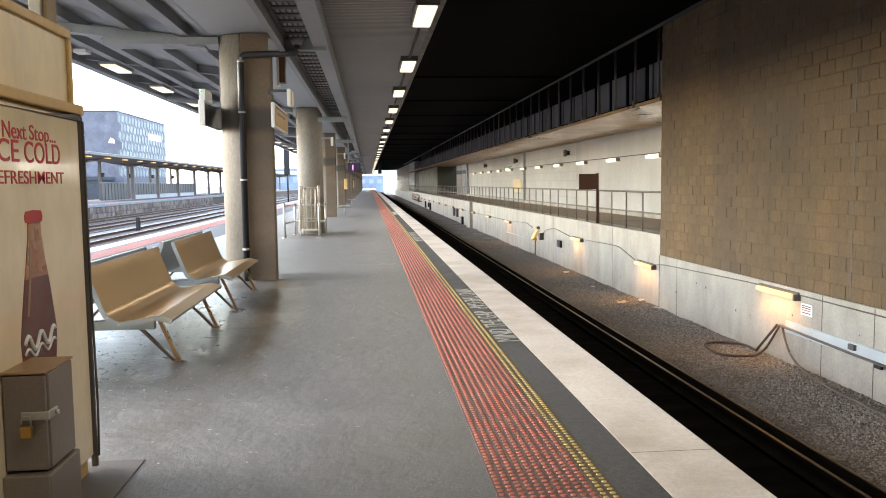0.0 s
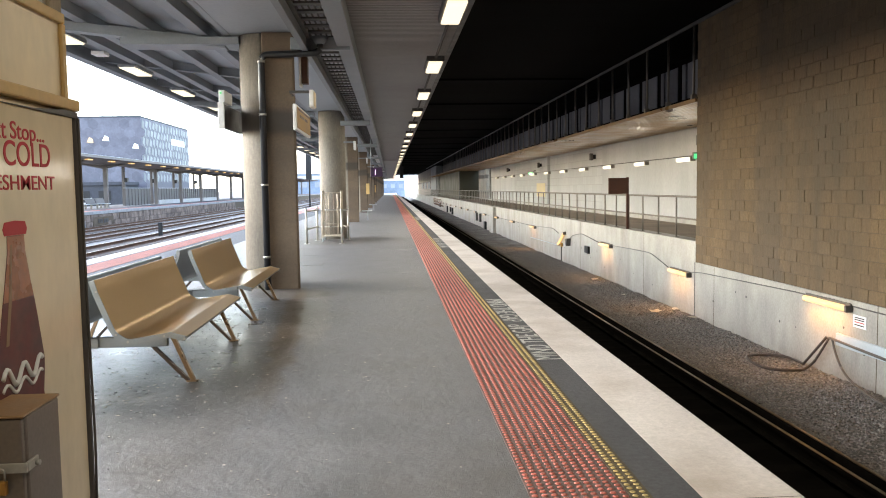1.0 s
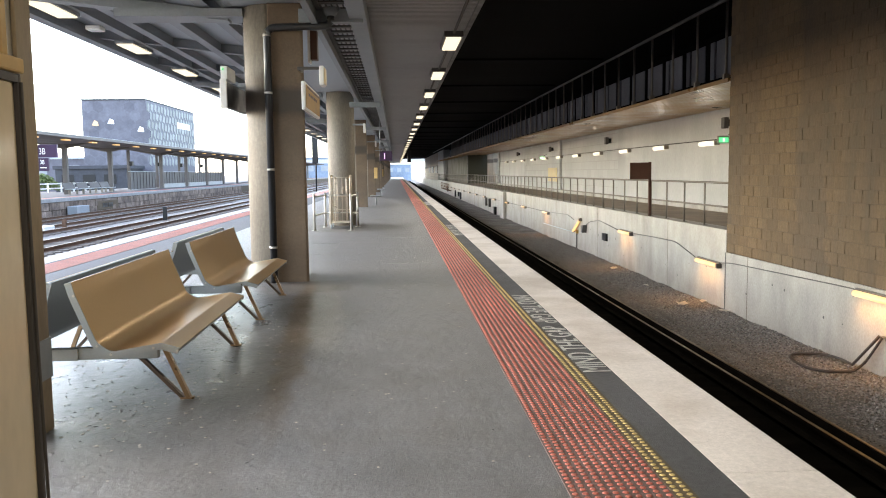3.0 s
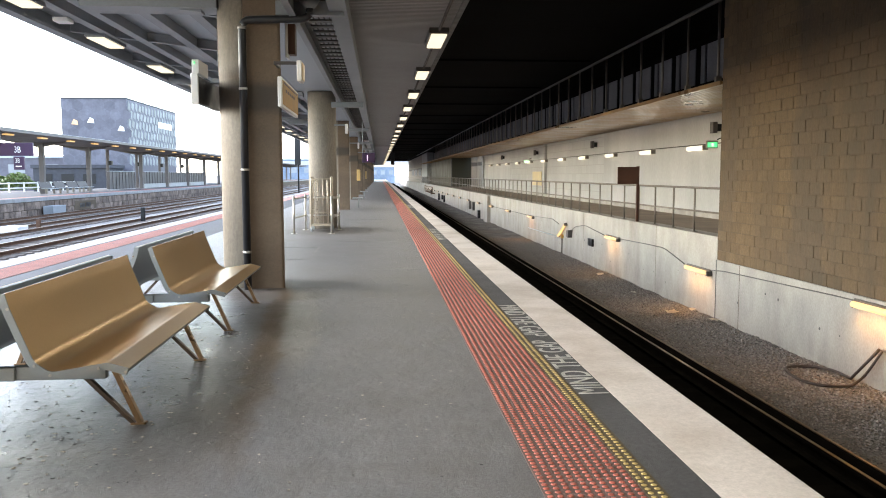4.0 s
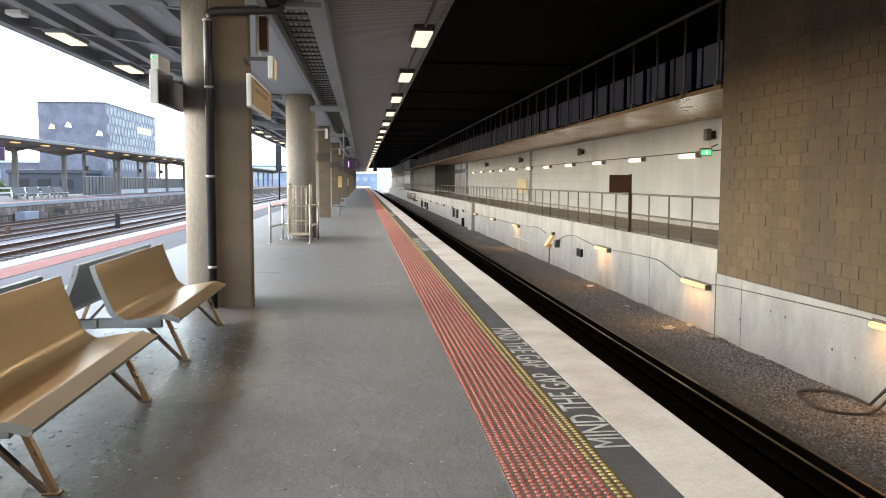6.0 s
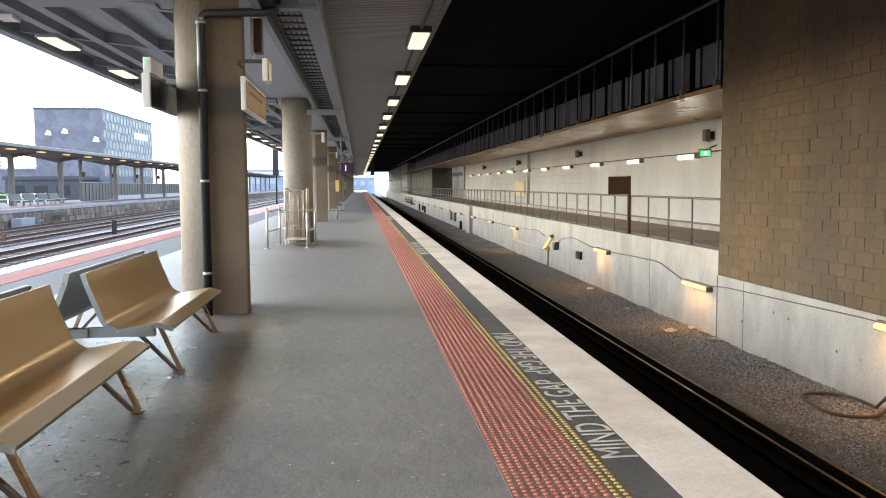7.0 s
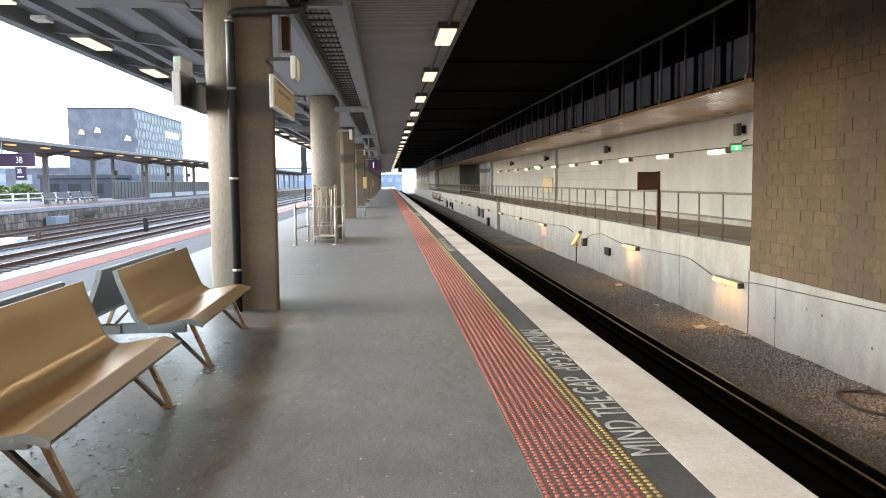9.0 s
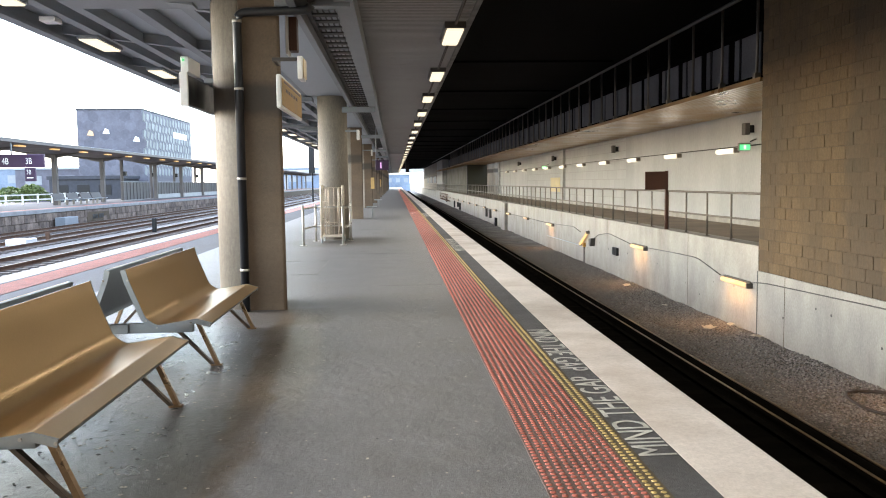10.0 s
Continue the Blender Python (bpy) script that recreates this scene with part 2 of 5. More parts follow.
M_DECK = mat("blue_grey_deck", (0.35, 0.385, 0.415), 0.6, var=0.1, scale=0.6, fine=20, bump=0.06)
M_CORR = mat("corrugated_soffit", (0.31, 0.305, 0.295), 0.5, var=0.12, scale=0.6, fine=15, bump=0.04, stain=(0.22, 0.21, 0.2), amount=0.45)
M_GALV = mat("galvanised_steel", (0.46, 0.44, 0.40), 0.45, 0.5, var=0.15, scale=4, fine=60, bump=0.05)
M_RAILING = mat("dull_galvanised_railing", (0.21, 0.185, 0.155), 0.5, 0.5, var=0.15, scale=4, fine=60, bump=0.05)
M_CHROME = mat("polished_tube", (0.50, 0.48, 0.44), 0.34, 0.8, var=0.08, scale=4, fine=60, bump=0.02)
M_SOFFIT = mat("metal_soffit", (0.25, 0.15, 0.066), 0.36, 0.0, var=0.2, scale=1, fine=30, bump=0.0, spec=0.13, stain=(0.14, 0.085, 0.045), amount=0.5)
M_SEAT = mat("tan_bench_panel", (0.55, 0.385, 0.20), 0.36, 0.9, var=0.05, scale=1.2, fine=60, bump=0.0, rough_var=0.03)
M_SEATBACK = mat("brushed_grey_bench_shell", (0.33, 0.355, 0.36), 0.40, 0.6, var=0.08, scale=2, fine=60, bump=0.0, rough_var=0.04)
M_LEG = mat("bronze_leg", (0.28, 0.18, 0.10), 0.32, 0.7, var=0.2, scale=4, fine=60, bump=0.04)
M_CREAM = mat("cream_panel", (0.82, 0.68, 0.45), 0.42, var=0.10, scale=3.0, fine=20, bump=0.05, stain=(0.52, 0.37, 0.20), amount=0.55, stretch=(1, 1, 0.5))
M_ADPANEL = mat("glossy_advert_plastic", (0.80, 0.67, 0.46), 0.15, var=0.08, scale=3.0, fine=20, bump=0.02, stain=(0.55, 0.42, 0.26), amount=0.5, stretch=(1, 1, 0.5), rough_var=0.05)
M_BOTTLENECK = mat("amber_bottle_print", (0.36, 0.13, 0.055), 0.3, var=0.4, scale=9, fine=30, bump=0.0, stain=(0.50, 0.27, 0.14), amount=0.7)
M_LEGDARK = mat("dark_bronze_bar", (0.085, 0.062, 0.045), 0.4, 0.5, var=0.3, scale=5, fine=60, bump=0.04)
M_YFRAME = mat("yellowed_frame", (0.58, 0.38, 0.14), 0.45, var=0.12, scale=3, fine=30, bump=0.05)
M_POSTPALE = mat("dirty_cream_paint", (0.46, 0.41, 0.32), 0.55, var=0.12, scale=2, fine=30, bump=0.08, stain=(0.33, 0.27, 0.19), amount=0.6, stretch=(1, 1, 0.3))
M_POSTTAN = mat("chipped_tan_paint", (0.30, 0.235, 0.15), 0.6, var=0.2, scale=3, fine=40, bump=0.15, stain=(0.12, 0.09, 0.06), amount=0.8, stretch=(1, 1, 0.4))
M_CAGE = mat("brownish_wire", (0.52, 0.455, 0.37), 0.45, 0.5, var=0.2, scale=6, fine=60, bump=0.05)
M_DKFRAME = mat("dark_trim", (0.06, 0.055, 0.05), 0.45, var=0.15, scale=3, fine=30, bump=0.05)
M_LOCKER = mat("grey_metal_locker", (0.235, 0.195, 0.165), 0.40, 0.4, var=0.16, scale=2, fine=60, bump=0.04)
M_LOCKTOP = mat("worn_locker_top", (0.36, 0.22, 0.11), 0.35, 0.3, var=0.2, scale=4, fine=50, bump=0.05)
M_BRASS = mat("brass", (0.55, 0.33, 0.10), 0.35, 0.9, var=0.15, scale=10, fine=60, bump=0.05)
M_REDINK = mat("red_print", (0.50, 0.02, 0.03), 0.5, var=0.08, scale=3, fine=30, bump=0.0)
M_COLA = mat("dark_bottle_print", (0.10, 0.012, 0.010), 0.4, var=0.5, scale=6, fine=30, bump=0.0, stain=(0.22, 0.05, 0.03), amount=0.6)
M_WHITE = mat("white_paint", (0.78, 0.77, 0.74), 0.5, var=0.06, scale=3, fine=30, bump=0.03)
M_PANEL = mat("dark_grey_panel", (0.045, 0.047, 0.055), 0.7, var=0.2, scale=2, fine=20, bump=0.1, spec=0.2)
M_UPPANEL = mat("grey_upper_panel", (0.125, 0.125, 0.135), 0.6, var=0.3, scale=1.5, fine=20, bump=0.1, spec=0.3, island=0.25)
M_OLDYELLOW = mat("faded_yellow_panel", (0.55, 0.45, 0.24), 0.6, var=0.12, scale=2, fine=30, bump=0.05)
M_BROWN = mat("brown_signboard", (0.075, 0.028, 0.014), 0.55, var=0.2, scale=3, fine=40, bump=0.06)
M_PURPLE = mat("dark_purple_sign", (0.035, 0.012, 0.045), 0.4, var=0.1, scale=3, fine=30, bump=0.0)
M_BLACK = mat("black_plastic", (0.012, 0.012, 0.013), 0.4, var=0.1, scale=3, fine=30, bump=0.02, spec=0.25)
M_CABLE = mat("grey_cable", (0.09, 0.08, 0.07), 0.6, var=0.2, scale=3, fine=30, bump=0.05)
M_HOSE = mat("dark_hose", (0.05, 0.04, 0.035), 0.55, var=0.2, scale=3, fine=30, bump=0.05)
M_BLUEGREY = mat("pale_blue_duct", (0.42, 0.47, 0.50), 0.5, var=0.1, scale=2, fine=30, bump=0.04)
M_STONEWALL = mat("bluestone_fascia", (0.19, 0.145, 0.115), 0.9, var=0.5, scale=1.6, fine=12, bump=0.5, spec=0.1, stain=(0.045, 0.038, 0.032), amount=0.7, island=0.25)
M_FARPLAT = mat("far_platform_asphalt", (0.13, 0.125, 0.125), 0.7, var=0.15, scale=0.6, fine=30, bump=0.1, spec=0.1)
M_BROWNBALLAST = mat("rusty_ballast", (0.115, 0.108, 0.102), 0.9, var=0.45, scale=0.5, fine=14, bump=0.8, stain=(0.15, 0.135, 0.12), amount=0.5)
M_POST = mat("brown_grey_canopy_steel", (0.115, 0.103, 0.096), 0.6, var=0.15, scale=1, fine=20, bump=0.05, spec=0.2)
M_CLADFACET = mat("slate_facet", (0.108, 0.108, 0.13), 0.6, var=0.2, scale=0.6, fine=2.5, bump=0.1, island=0.14, spec=0.25)
M_CLADDING = mat("dark_clad_building", (0.112, 0.112, 0.136), 0.6, var=0.22, scale=0.6, fine=2.5, bump=0.2, stain=(0.13, 0.13, 0.155), amount=0.6, spec=0.2)
M_CLADPALE = mat("pale_perforated_cladding", (0.20, 0.215, 0.215), 0.6, var=0.2, scale=0.5, fine=3, bump=0.2, island=0.15, spec=0.2)
M_FARGREY = mat("far_grey_wall", (0.38, 0.375, 0.36), 0.7, var=0.15, scale=0.3, fine=4, bump=0.05, spec=0.2)
M_FARBLUE = mat("hazy_far_wall", (0.17, 0.21, 0.27), 0.8, var=0.25, scale=0.15, fine=1.5, bump=0.05, spec=0.1)
M_LEAF = mat("hedge_leaf", (0.095, 0.135, 0.03), 0.6, var=0.4, scale=4, fine=30, bump=0.1)
M_GREENBOX = mat("olive_plant_room", (0.05, 0.046, 0.028), 0.6, var=0.12, scale=0.6, fine=10, bump=0.1, spec=0.3)
M_SPECK = mat("trodden_specks", (0.36, 0.33, 0.28), 0.8, var=0.3, scale=20, fine=80, bump=0.2)
M_LITTER = mat("pale_litter", (0.6, 0.56, 0.48), 0.7, var=0.2, scale=20, fine=80, bump=0.2)
M_GROUND = mat("far_ground", (0.15, 0.13, 0.115), 0.9, var=0.3, scale=0.1, fine=3, bump=0.3)
nt_ = M_BACKWALL.node_tree
bk = nt_.nodes.new("ShaderNodeTexBrick")
bk.inputs["Scale"].default_value, bk.inputs["Brick Width"].default_value, bk.inputs["Row Height"].default_value, bk.inputs["Mortar Size"].default_value = 1.0, 0.8, 0.4, 0.014
bk.inputs["Color1"].default_value, bk.inputs["Color2"].default_value, bk.inputs["Mortar"].default_value = (1, 1, 1, 1), (0.92, 0.92, 0.91, 1), (0.80, 0.79, 0.77, 1)
axes = nt_.nodes.new("ShaderNodeSeparateXYZ")
swap = nt_.nodes.new("ShaderNodeCombineXYZ")
cot = nt_.nodes.new("ShaderNodeTexCoord")
nt_.links.new(cot.outputs["Object"], axes.inputs[0])
nt_.links.new(axes.outputs["Y"], swap.inputs["X"])
nt_.links.new(axes.outputs["Z"], swap.inputs["Y"])
nt_.links.new(swap.outputs[0], bk.inputs["Vector"])
pb = nt_.nodes["Principled BSDF"]
was = pb.inputs["Base Color"].links[0].from_socket
tint = nt_.nodes.new("ShaderNodeMix")
tint.data_type, tint.blend_type = "RGBA", "MULTIPLY"
tint.inputs["Factor"].default_value = 1.0
nt_.links.new(was, tint.inputs["A"])
nt_.links.new(bk.outputs["Color"], tint.inputs["B"])
nt_.links.new(tint.outputs["Result"], pb.inputs["Base Color"])
G_LAMP = glow("platform_lamp_glow", (1.0, 0.84, 0.58), 0.17)
G_TUBE = glow("wall_tube_glow", (1.0, 0.56, 0.19), 0.2)
G_UPTUBE = glow("walkway_tube_glow", (1.0, 0.86, 0.62), 0.2)
G_FAR = glow("far_lamp_glow", (1.0, 0.58, 0.18), 0.12)
G_GREEN = glow("exit_sign_glow", (0.05, 0.9, 0.25), 0.2)
G_MAGENTA = glow("sign_digit_glow", (0.9, 0.45, 1.0), 0.3)
G_SIGN = mat("yellowed_sign_face", (0.46, 0.29, 0.11), 0.6, var=0.15, scale=2, fine=20, bump=0.0, spec=0.25)


# ---- building helpers ----
ORIGIN = {}


def box(bm, x0, x1, y0, y1, z0, z1, mi=0):
    vs = [bm.verts.new(p) for p in ((x0, y0, z0), (x1, y0, z0), (x1, y1, z0), (x0, y1, z0), (x0, y0, z1), (x1, y0, z1), (x1, y1, z1), (x0, y1, z1))]
    for q in ((3, 2, 1, 0), (4, 5, 6, 7), (0, 1, 5, 4), (1, 2, 6, 5), (2, 3, 7, 6), (3, 0, 4, 7)):
        bm.faces.new([vs[i] for i in q]).material_index = mi
    return bm


def boxes(*rows):
    bm = bmesh.new()
    for r in rows:
        box(bm, *r)
    return bm


def bevelled(w, *rows):
    bm = boxes(*rows)
    bmesh.ops.bevel(bm, geom=bm.edges[:], offset=w, segments=2, affect="EDGES", profile=0.5)
    return bm


def prism(points, axis, a, b):
    """A closed outline, in the two other axes, drawn out along one axis from a to b."""
    bm = bmesh.new()
    put = {"x": lambda u, v, w: (w, u, v), "y": lambda u, v, w: (u, w, v), "z": lambda u, v, w: (u, v, w)}[axis]
    lo, hi = ([bm.verts.new(put(u, v, w)) for u, v in points] for w in (a, b))
    n = len(points)
    bm.faces.new(lo)
    bm.faces.new(hi[::-1])
    for i in range(n):
        bm.faces.new((lo[i], hi[i], hi[(i + 1) % n], lo[(i + 1) % n]))
    bmesh.ops.recalc_face_normals(bm, faces=bm.faces[:])
    return bm


def tube(bm, points, r, seg=8, closed=False):
    """A round bar through the points."""
    pts = [Vector(p) for p in points]
    rings = []
    n = len(pts)
    for i, p in enumerate(pts):
        if closed:
            d = pts[(i + 1) % n] - pts[i - 1]
        else:
            d = pts[min(i + 1, n - 1)] - pts[max(i - 1, 0)]
        d.normalize()
        u = d.cross(Vector((0, 0, 1)) if abs(d.z) < 0.9 else Vector((1, 0, 0))).normalized()
        v = d.cross(u)
        rings.append([bm.verts.new(p + r * (math.cos(a) * u + math.sin(a) * v)) for a in (2 * math.pi * k / seg for k in range(seg))])
    for i in range(n if closed else n - 1):
        a, b = rings[i], rings[(i + 1) % n]
        for k in range(seg):
            bm.faces.new((a[k], a[(k + 1) % seg], b[(k + 1) % seg], b[k])).smooth = True
    if not closed:
        bm.faces.new(rings[0][::-1])
        bm.faces.new(rings[-1])
    return bm


def tubes(r, *paths, seg=8):
    bm = bmesh.new()
    for p in paths:
        tube(bm, p, r, seg)
    return bm


def bent(points, r=0.08, steps=5):
    """The same path with its corners rounded."""
    pts = [Vector(p) for p in points]
    out = [pts[0]]
    for a, b, c in zip(pts, pts[1:], pts[2:]):
        p, q = b + (a - b).normalized() * r, b + (c - b).normalized() * r
        for k in range(steps + 1):
            t = k / steps
            out.append(p * (1 - t) ** 2 + b * 2 * t * (1 - t) + q * t * t)
    return out + [pts[-1]]


def cyl(bm, x, y, z0, z1, r0, r1=None, seg=24):
    r1 = r0 if r1 is None else r1
    lo, hi = ([bm.verts.new((x + r * math.cos(a), y + r * math.sin(a), z)) for a in (2 * math.pi * k / seg for k in range(seg))] for r, z in ((r0, z0), (r1, z1)))
    for k in range(seg):
        bm.faces.new((lo[k], lo[(k + 1) % seg], hi[(k + 1) % seg], hi[k])).smooth = True
    bm.faces.new(lo[::-1])
    bm.faces.new(hi)
    return bm


def mesh(name, bm, *mats):
    me = bpy.data.meshes.new(name)
    bm.to_mesh(me)
    bm.free()
    for m in mats:
        me.materials.append(m)
    return me


def structure(name, bm, material, label="", category=""):
    return tagged(new(name, mesh(name, bm, *(material if isinstance(material, tuple) else (material,)))), label, category, kind="structure")


def thing(name, at, label, category, group="", kind=""):
    ob = tagged(new(name), label, category, group, kind)
    ob.location = at
    ORIGIN[ob.name] = Vector(at)
    return ob


def part(name, bm, material, parent, label=""):
    at = ORIGIN[parent.name]
    bmesh.ops.translate(bm, verts=bm.verts[:], vec=-at)
    ob = new(name, mesh(name, bm, *(material if isinstance(material, tuple) else (material,))))
    ob.parent = parent
    ORIGIN[ob.name] = at
    return tagged(ob, label)


def solo(name, bm, material, label, category, group="", kind=""):
    return tagged(new(name, mesh(name, bm, *(material if isinstance(material, tuple) else (material,)))), label, category, group, kind)


def lettering(name, text, size, m, material, parent=None, width=None, extrude=0.0015, bold=0.0):
    """Raised lettering with the built-in font, at the pose m (x along the line, y up the letters)."""
    cu = bpy.data.curves.new(name, "FONT")
    cu.body, cu.size, cu.extrude, cu.align_x, cu.offset = text, size, extrude, "LEFT", bold * size
    tmp = bpy.data.objects.new(name, cu)
    scene.collection.objects.link(tmp)
    me = bpy.data.meshes.new_from_object(tmp.evaluated_get(bpy.context.evaluated_depsgraph_get()))
    bpy.data.objects.remove(tmp)
    me.materials.clear()
    me.materials.append(material)
    xs = [v.co.x for v in me.vertices]
    ys = [v.co.y for v in me.vertices]
    kx = width / (max(xs) - min(xs)) if width else 1
    ky = size / (max(ys) - min(ys))
    me.transform(Matrix.Diagonal((kx, ky, 1, 1)) @ Matrix.Translation((-min(xs), -min(ys), 0)))
    if parent:
        me.transform(Matrix.Translation(-ORIGIN[parent.name]) @ m)
        ob = new(name, me)
        ob.parent = parent
        ORIGIN[ob.name] = ORIGIN[parent.name]
    else:
        me.transform(m)
        ob = new(name, me)
    return ob


# ---- large structure ----
Y0, Y1 = -12.0, 215.0          # the covered platform's ends
XL, XR = -7.1, 1.95            # the island platform's two edges
WX, CZ = 6.64, 5.08            # face of the retaining wall, underside of the dark deck

structure("floor_west", boxes((XL + 0.5, -4.6, Y0 - 30, Y1 + 60, -0.3, 0.0)), M_OPENFLOOR, "asphalt along the open platform edge, darkened against the sky's light", "platform")
structure("floor", boxes((-4.6, XR - 0.5, Y0 - 30, Y1 + 60, -0.3, 0.0)), M_ASPHALT, "worn grey asphalt platform surface with damp stains, painted bench shade and sheen", "platform")
structure("platform_wall_east", boxes((XR - 0.42, XR - 0.14, Y0 - 30, Y1 + 60, -1.45, -0.2)), M_PIT, "platform face below the edge, coloured near black for shade", "platform wall")
structure("platform_wall_west", boxes((XL + 0.14, XL + 0.42, Y0 - 30, Y1 + 60, -1.45, -0.2)), M_STONEWALL, "dark platform face below the edge", "platform wall")
structure("ground", boxes((-900, 900, -200, 2500, -1.75, -1.45)), M_GROUND, "brown stony railway ground running to the horizon", "ground")
structure("trackbed", prism([(XR - 0.3, -1.45), (XR - 0.3, -1.33), (4.36, -1.30), (4.36, -1.45)], "y", Y0 - 30, Y1 + 60), M_PIT, "oily ballast under the track, coloured near black for shade", "ballast")


def ballast_bank(x0, x1, y0, y1, nx, ny, seed, lift):
    bm = bmesh.new()
    grid = []
    for j in range(ny + 1):
        row = []
        for i in range(nx + 1):
            x, y = x0 + (x1 - x0) * i / nx, y0 + (y1 - y0) * j / ny
            z = -1.29 - 0.10 * min(1, i / nx * 1.6) + lift * (noise.noise((x * 1.3, y * 0.9, seed)) + 0.5 * noise.noise((x * 4, y * 4, seed)))
            row.append(bm.verts.new((x, y, z)))
        grid.append(row)
    for j in range(ny):
        for i in range(nx):
            bm.faces.new((grid[j][i], grid[j][i + 1], grid[j + 1][i + 1], grid[j + 1][i])).smooth = True
    return bm


structure("ballast", ballast_bank(4.33, WX + 0.05, 6, 70, 26, 420, 3.0, 0.035), M_BALLAST, "grey and brown ballast beside the track", "ballast")
structure("ballast_far", ballast_bank(4.33, WX + 0.05, 70, 275, 6, 200, 3.0, 0.035), M_BALLAST, "grey ballast far along the track", "ballast")
structure("ballast_near", ballast_bank(4.33, WX + 0.05, -40, 6, 6, 60, 3.0, 0.03), M_BALLAST, "grey ballast beside the track", "ballast")
structure("ballast_west", boxes((-24.2, XL + 0.14, -60, 400, -1.5, -1.3)), M_BROWNBALLAST, "rust-brown ballast between the open tracks", "ballast")

# retaining wall, lower pale part with a joint at the corner
structure("wall_east_lower", boxes((WX, WX + 0.4, 20.998, 140, -1.45, 0.30)), M_LIGHTCON, "pale stained concrete retaining wall beside the track", "wall")
structure("wall_east_plinth", boxes((WX - 0.02, WX + 0.4, -40, 20.99, -1.45, -0.165)), M_LIGHTCON, "pale concrete plinth under the block wall", "wall")
structure("wall_east_far", boxes((WX, WX + 0.4, 140.004, 275, -1.45, 0.12)), M_LIGHTCON, "pale concrete wall far along the track", "wall")
structure("wall_pilaster", bevelled(0.015, (WX - 0.2, WX - 0.002, 54.4, 56.2, -1.45, 0.28)), M_LIGHTCON, "pale concrete pier against the retaining wall", "pier")
for y in (13.08, 14.31, 19.91):
    structure("wall_joint", boxes((WX - 0.0225, WX - 0.0195, y, y + 0.014, -1.42, -0.17)), M_MORTAR, "narrow dark joint in the concrete plinth", "joint")
for y in (24.6, 31.7, 38.8, 45.9):
    structure("wall_joint", boxes((WX - 0.0025, WX + 0.001, y, y + 0.014, -1.42, 0.29)), M_MORTAR, "narrow dark joint in the concrete wall", "joint")
structure("wall_corner_joint", boxes((WX - 0.024, WX - 0.0195, 20.955, 20.992, -1.42, -0.167)), M_DKFRAME, "dark open joint at the wall's corner", "joint")
block_wall = structure("wall_east_blocks", boxes((WX + 0.006, WX + 3.4, -40, 20.985, -0.163, CZ)), M_MORTAR, "grey-brown concrete block wall with soot streaks", "block wall")
structure("walkway_floor", boxes((WX + 0.4, 9.6, 20.99, 140, 0.1, 0.302)), M_WALKFLOOR, "dusty brown concrete walkway floor behind the railing", "walkway")
structure("wall_back_plain", boxes((9.6, 9.9, 20.99, 39.797, 0.1, CZ)), M_RENDERWALL, "pale painted concrete wall behind the walkway", "wall")
structure("wall_back_blocks", boxes((9.606, 9.9, 39.8, 65.2, 0.1, CZ)), M_BACKWALL, "pale painted block wall behind the walkway", "wall")
structure("wall_back_end", boxes((9.6, 9.9, 65.203, 80, 0.1, CZ)), M_RENDERWALL, "pale painted concrete wall behind the walkway", "wall")
structure("ceiling_dark", boxes((1.08, 10.4, Y0 - 28, Y1, CZ, CZ + 0.5)), M_DARKCEIL, "near-black concrete deck over the track", "ceiling")
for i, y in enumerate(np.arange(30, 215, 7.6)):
    structure("ceiling_beam", boxes((1.1, WX - 0.3, y, y + 0.7, CZ - 0.06, CZ - 0.004)), M_DARKCEIL, "near-black concrete cross beam under the deck", "beam")
# never in view; added to shut off the open south end
structure("wall_south", boxes((-2.6, 10.4, -40.4, -40.0, -1.45, CZ + 0.5)), M_BLOCK, "unseen dark block wall added to close the scene to the south", "wall")
# out of view, added to keep south-west sky light off the column fronts
structure("wall_light_block", boxes((-6.4, -2.47, -40.0, 5.8, 0.0, 3.9)), M_POSTTAN, "unseen plain wall added behind the machine to block sky light", "wall")
structure("walkway_soffit", boxes((WX - 0.02, 9.598, 20.99, 140, 3.375, 3.41)), M_SOFFIT, "dull metal strip soffit over the walkway", "soffit")
bm = bmesh.new()
x = WX - 0.02
while x < 9.5:
    rib = [(x, 3.374), (x + 0.004, 3.352), (x + 0.04, 3.346), (x + 0.10, 3.346), (x + 0.136, 3.352), (x + 0.14, 3.374)]
    lo, hi = ([bm.verts.new((u, y, v)) for u, v in rib] for y in (20.995, 139.9))
    for k in range(5):
        bm.faces.new((lo[k], hi[k], hi[k + 1], lo[k + 1])).smooth = True
    bm.faces.new(lo[::-1])
    bm.faces.new(hi)
    x += 0.15
structure("soffit_strips", bm, M_SOFFIT, "metal strips running along the walkway soffit", "soffit")
structure("soffit_edge", boxes((WX - 0.045, WX - 0.021, 20.99, 139.9, 3.34, 3.425)), M_SOFFIT, "folded metal edge of the soffit", "trim")
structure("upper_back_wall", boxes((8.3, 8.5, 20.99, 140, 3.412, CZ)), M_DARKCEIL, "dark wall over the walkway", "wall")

# canopy over the platform, with ribs across
bm = bmesh.new()
prof = []
y = Y0
while y < 75:
    for dy, z in ((0, 4.03), (0.045, 4.03), (0.055, 3.992), (0.09, 3.992), (0.10, 4.03)):
        prof.append((y + dy, z))
    y += 0.10
rows = [[bm.verts.new((x, yy, zz)) for yy, zz in prof] for x in (-0.60, 1.0)]
for a, b, c, d in zip(rows[0], rows[0][1:], rows[1][1:], rows[1]):
    if a.co.y != b.co.y:
        bm.faces.new((a, d, c, b))
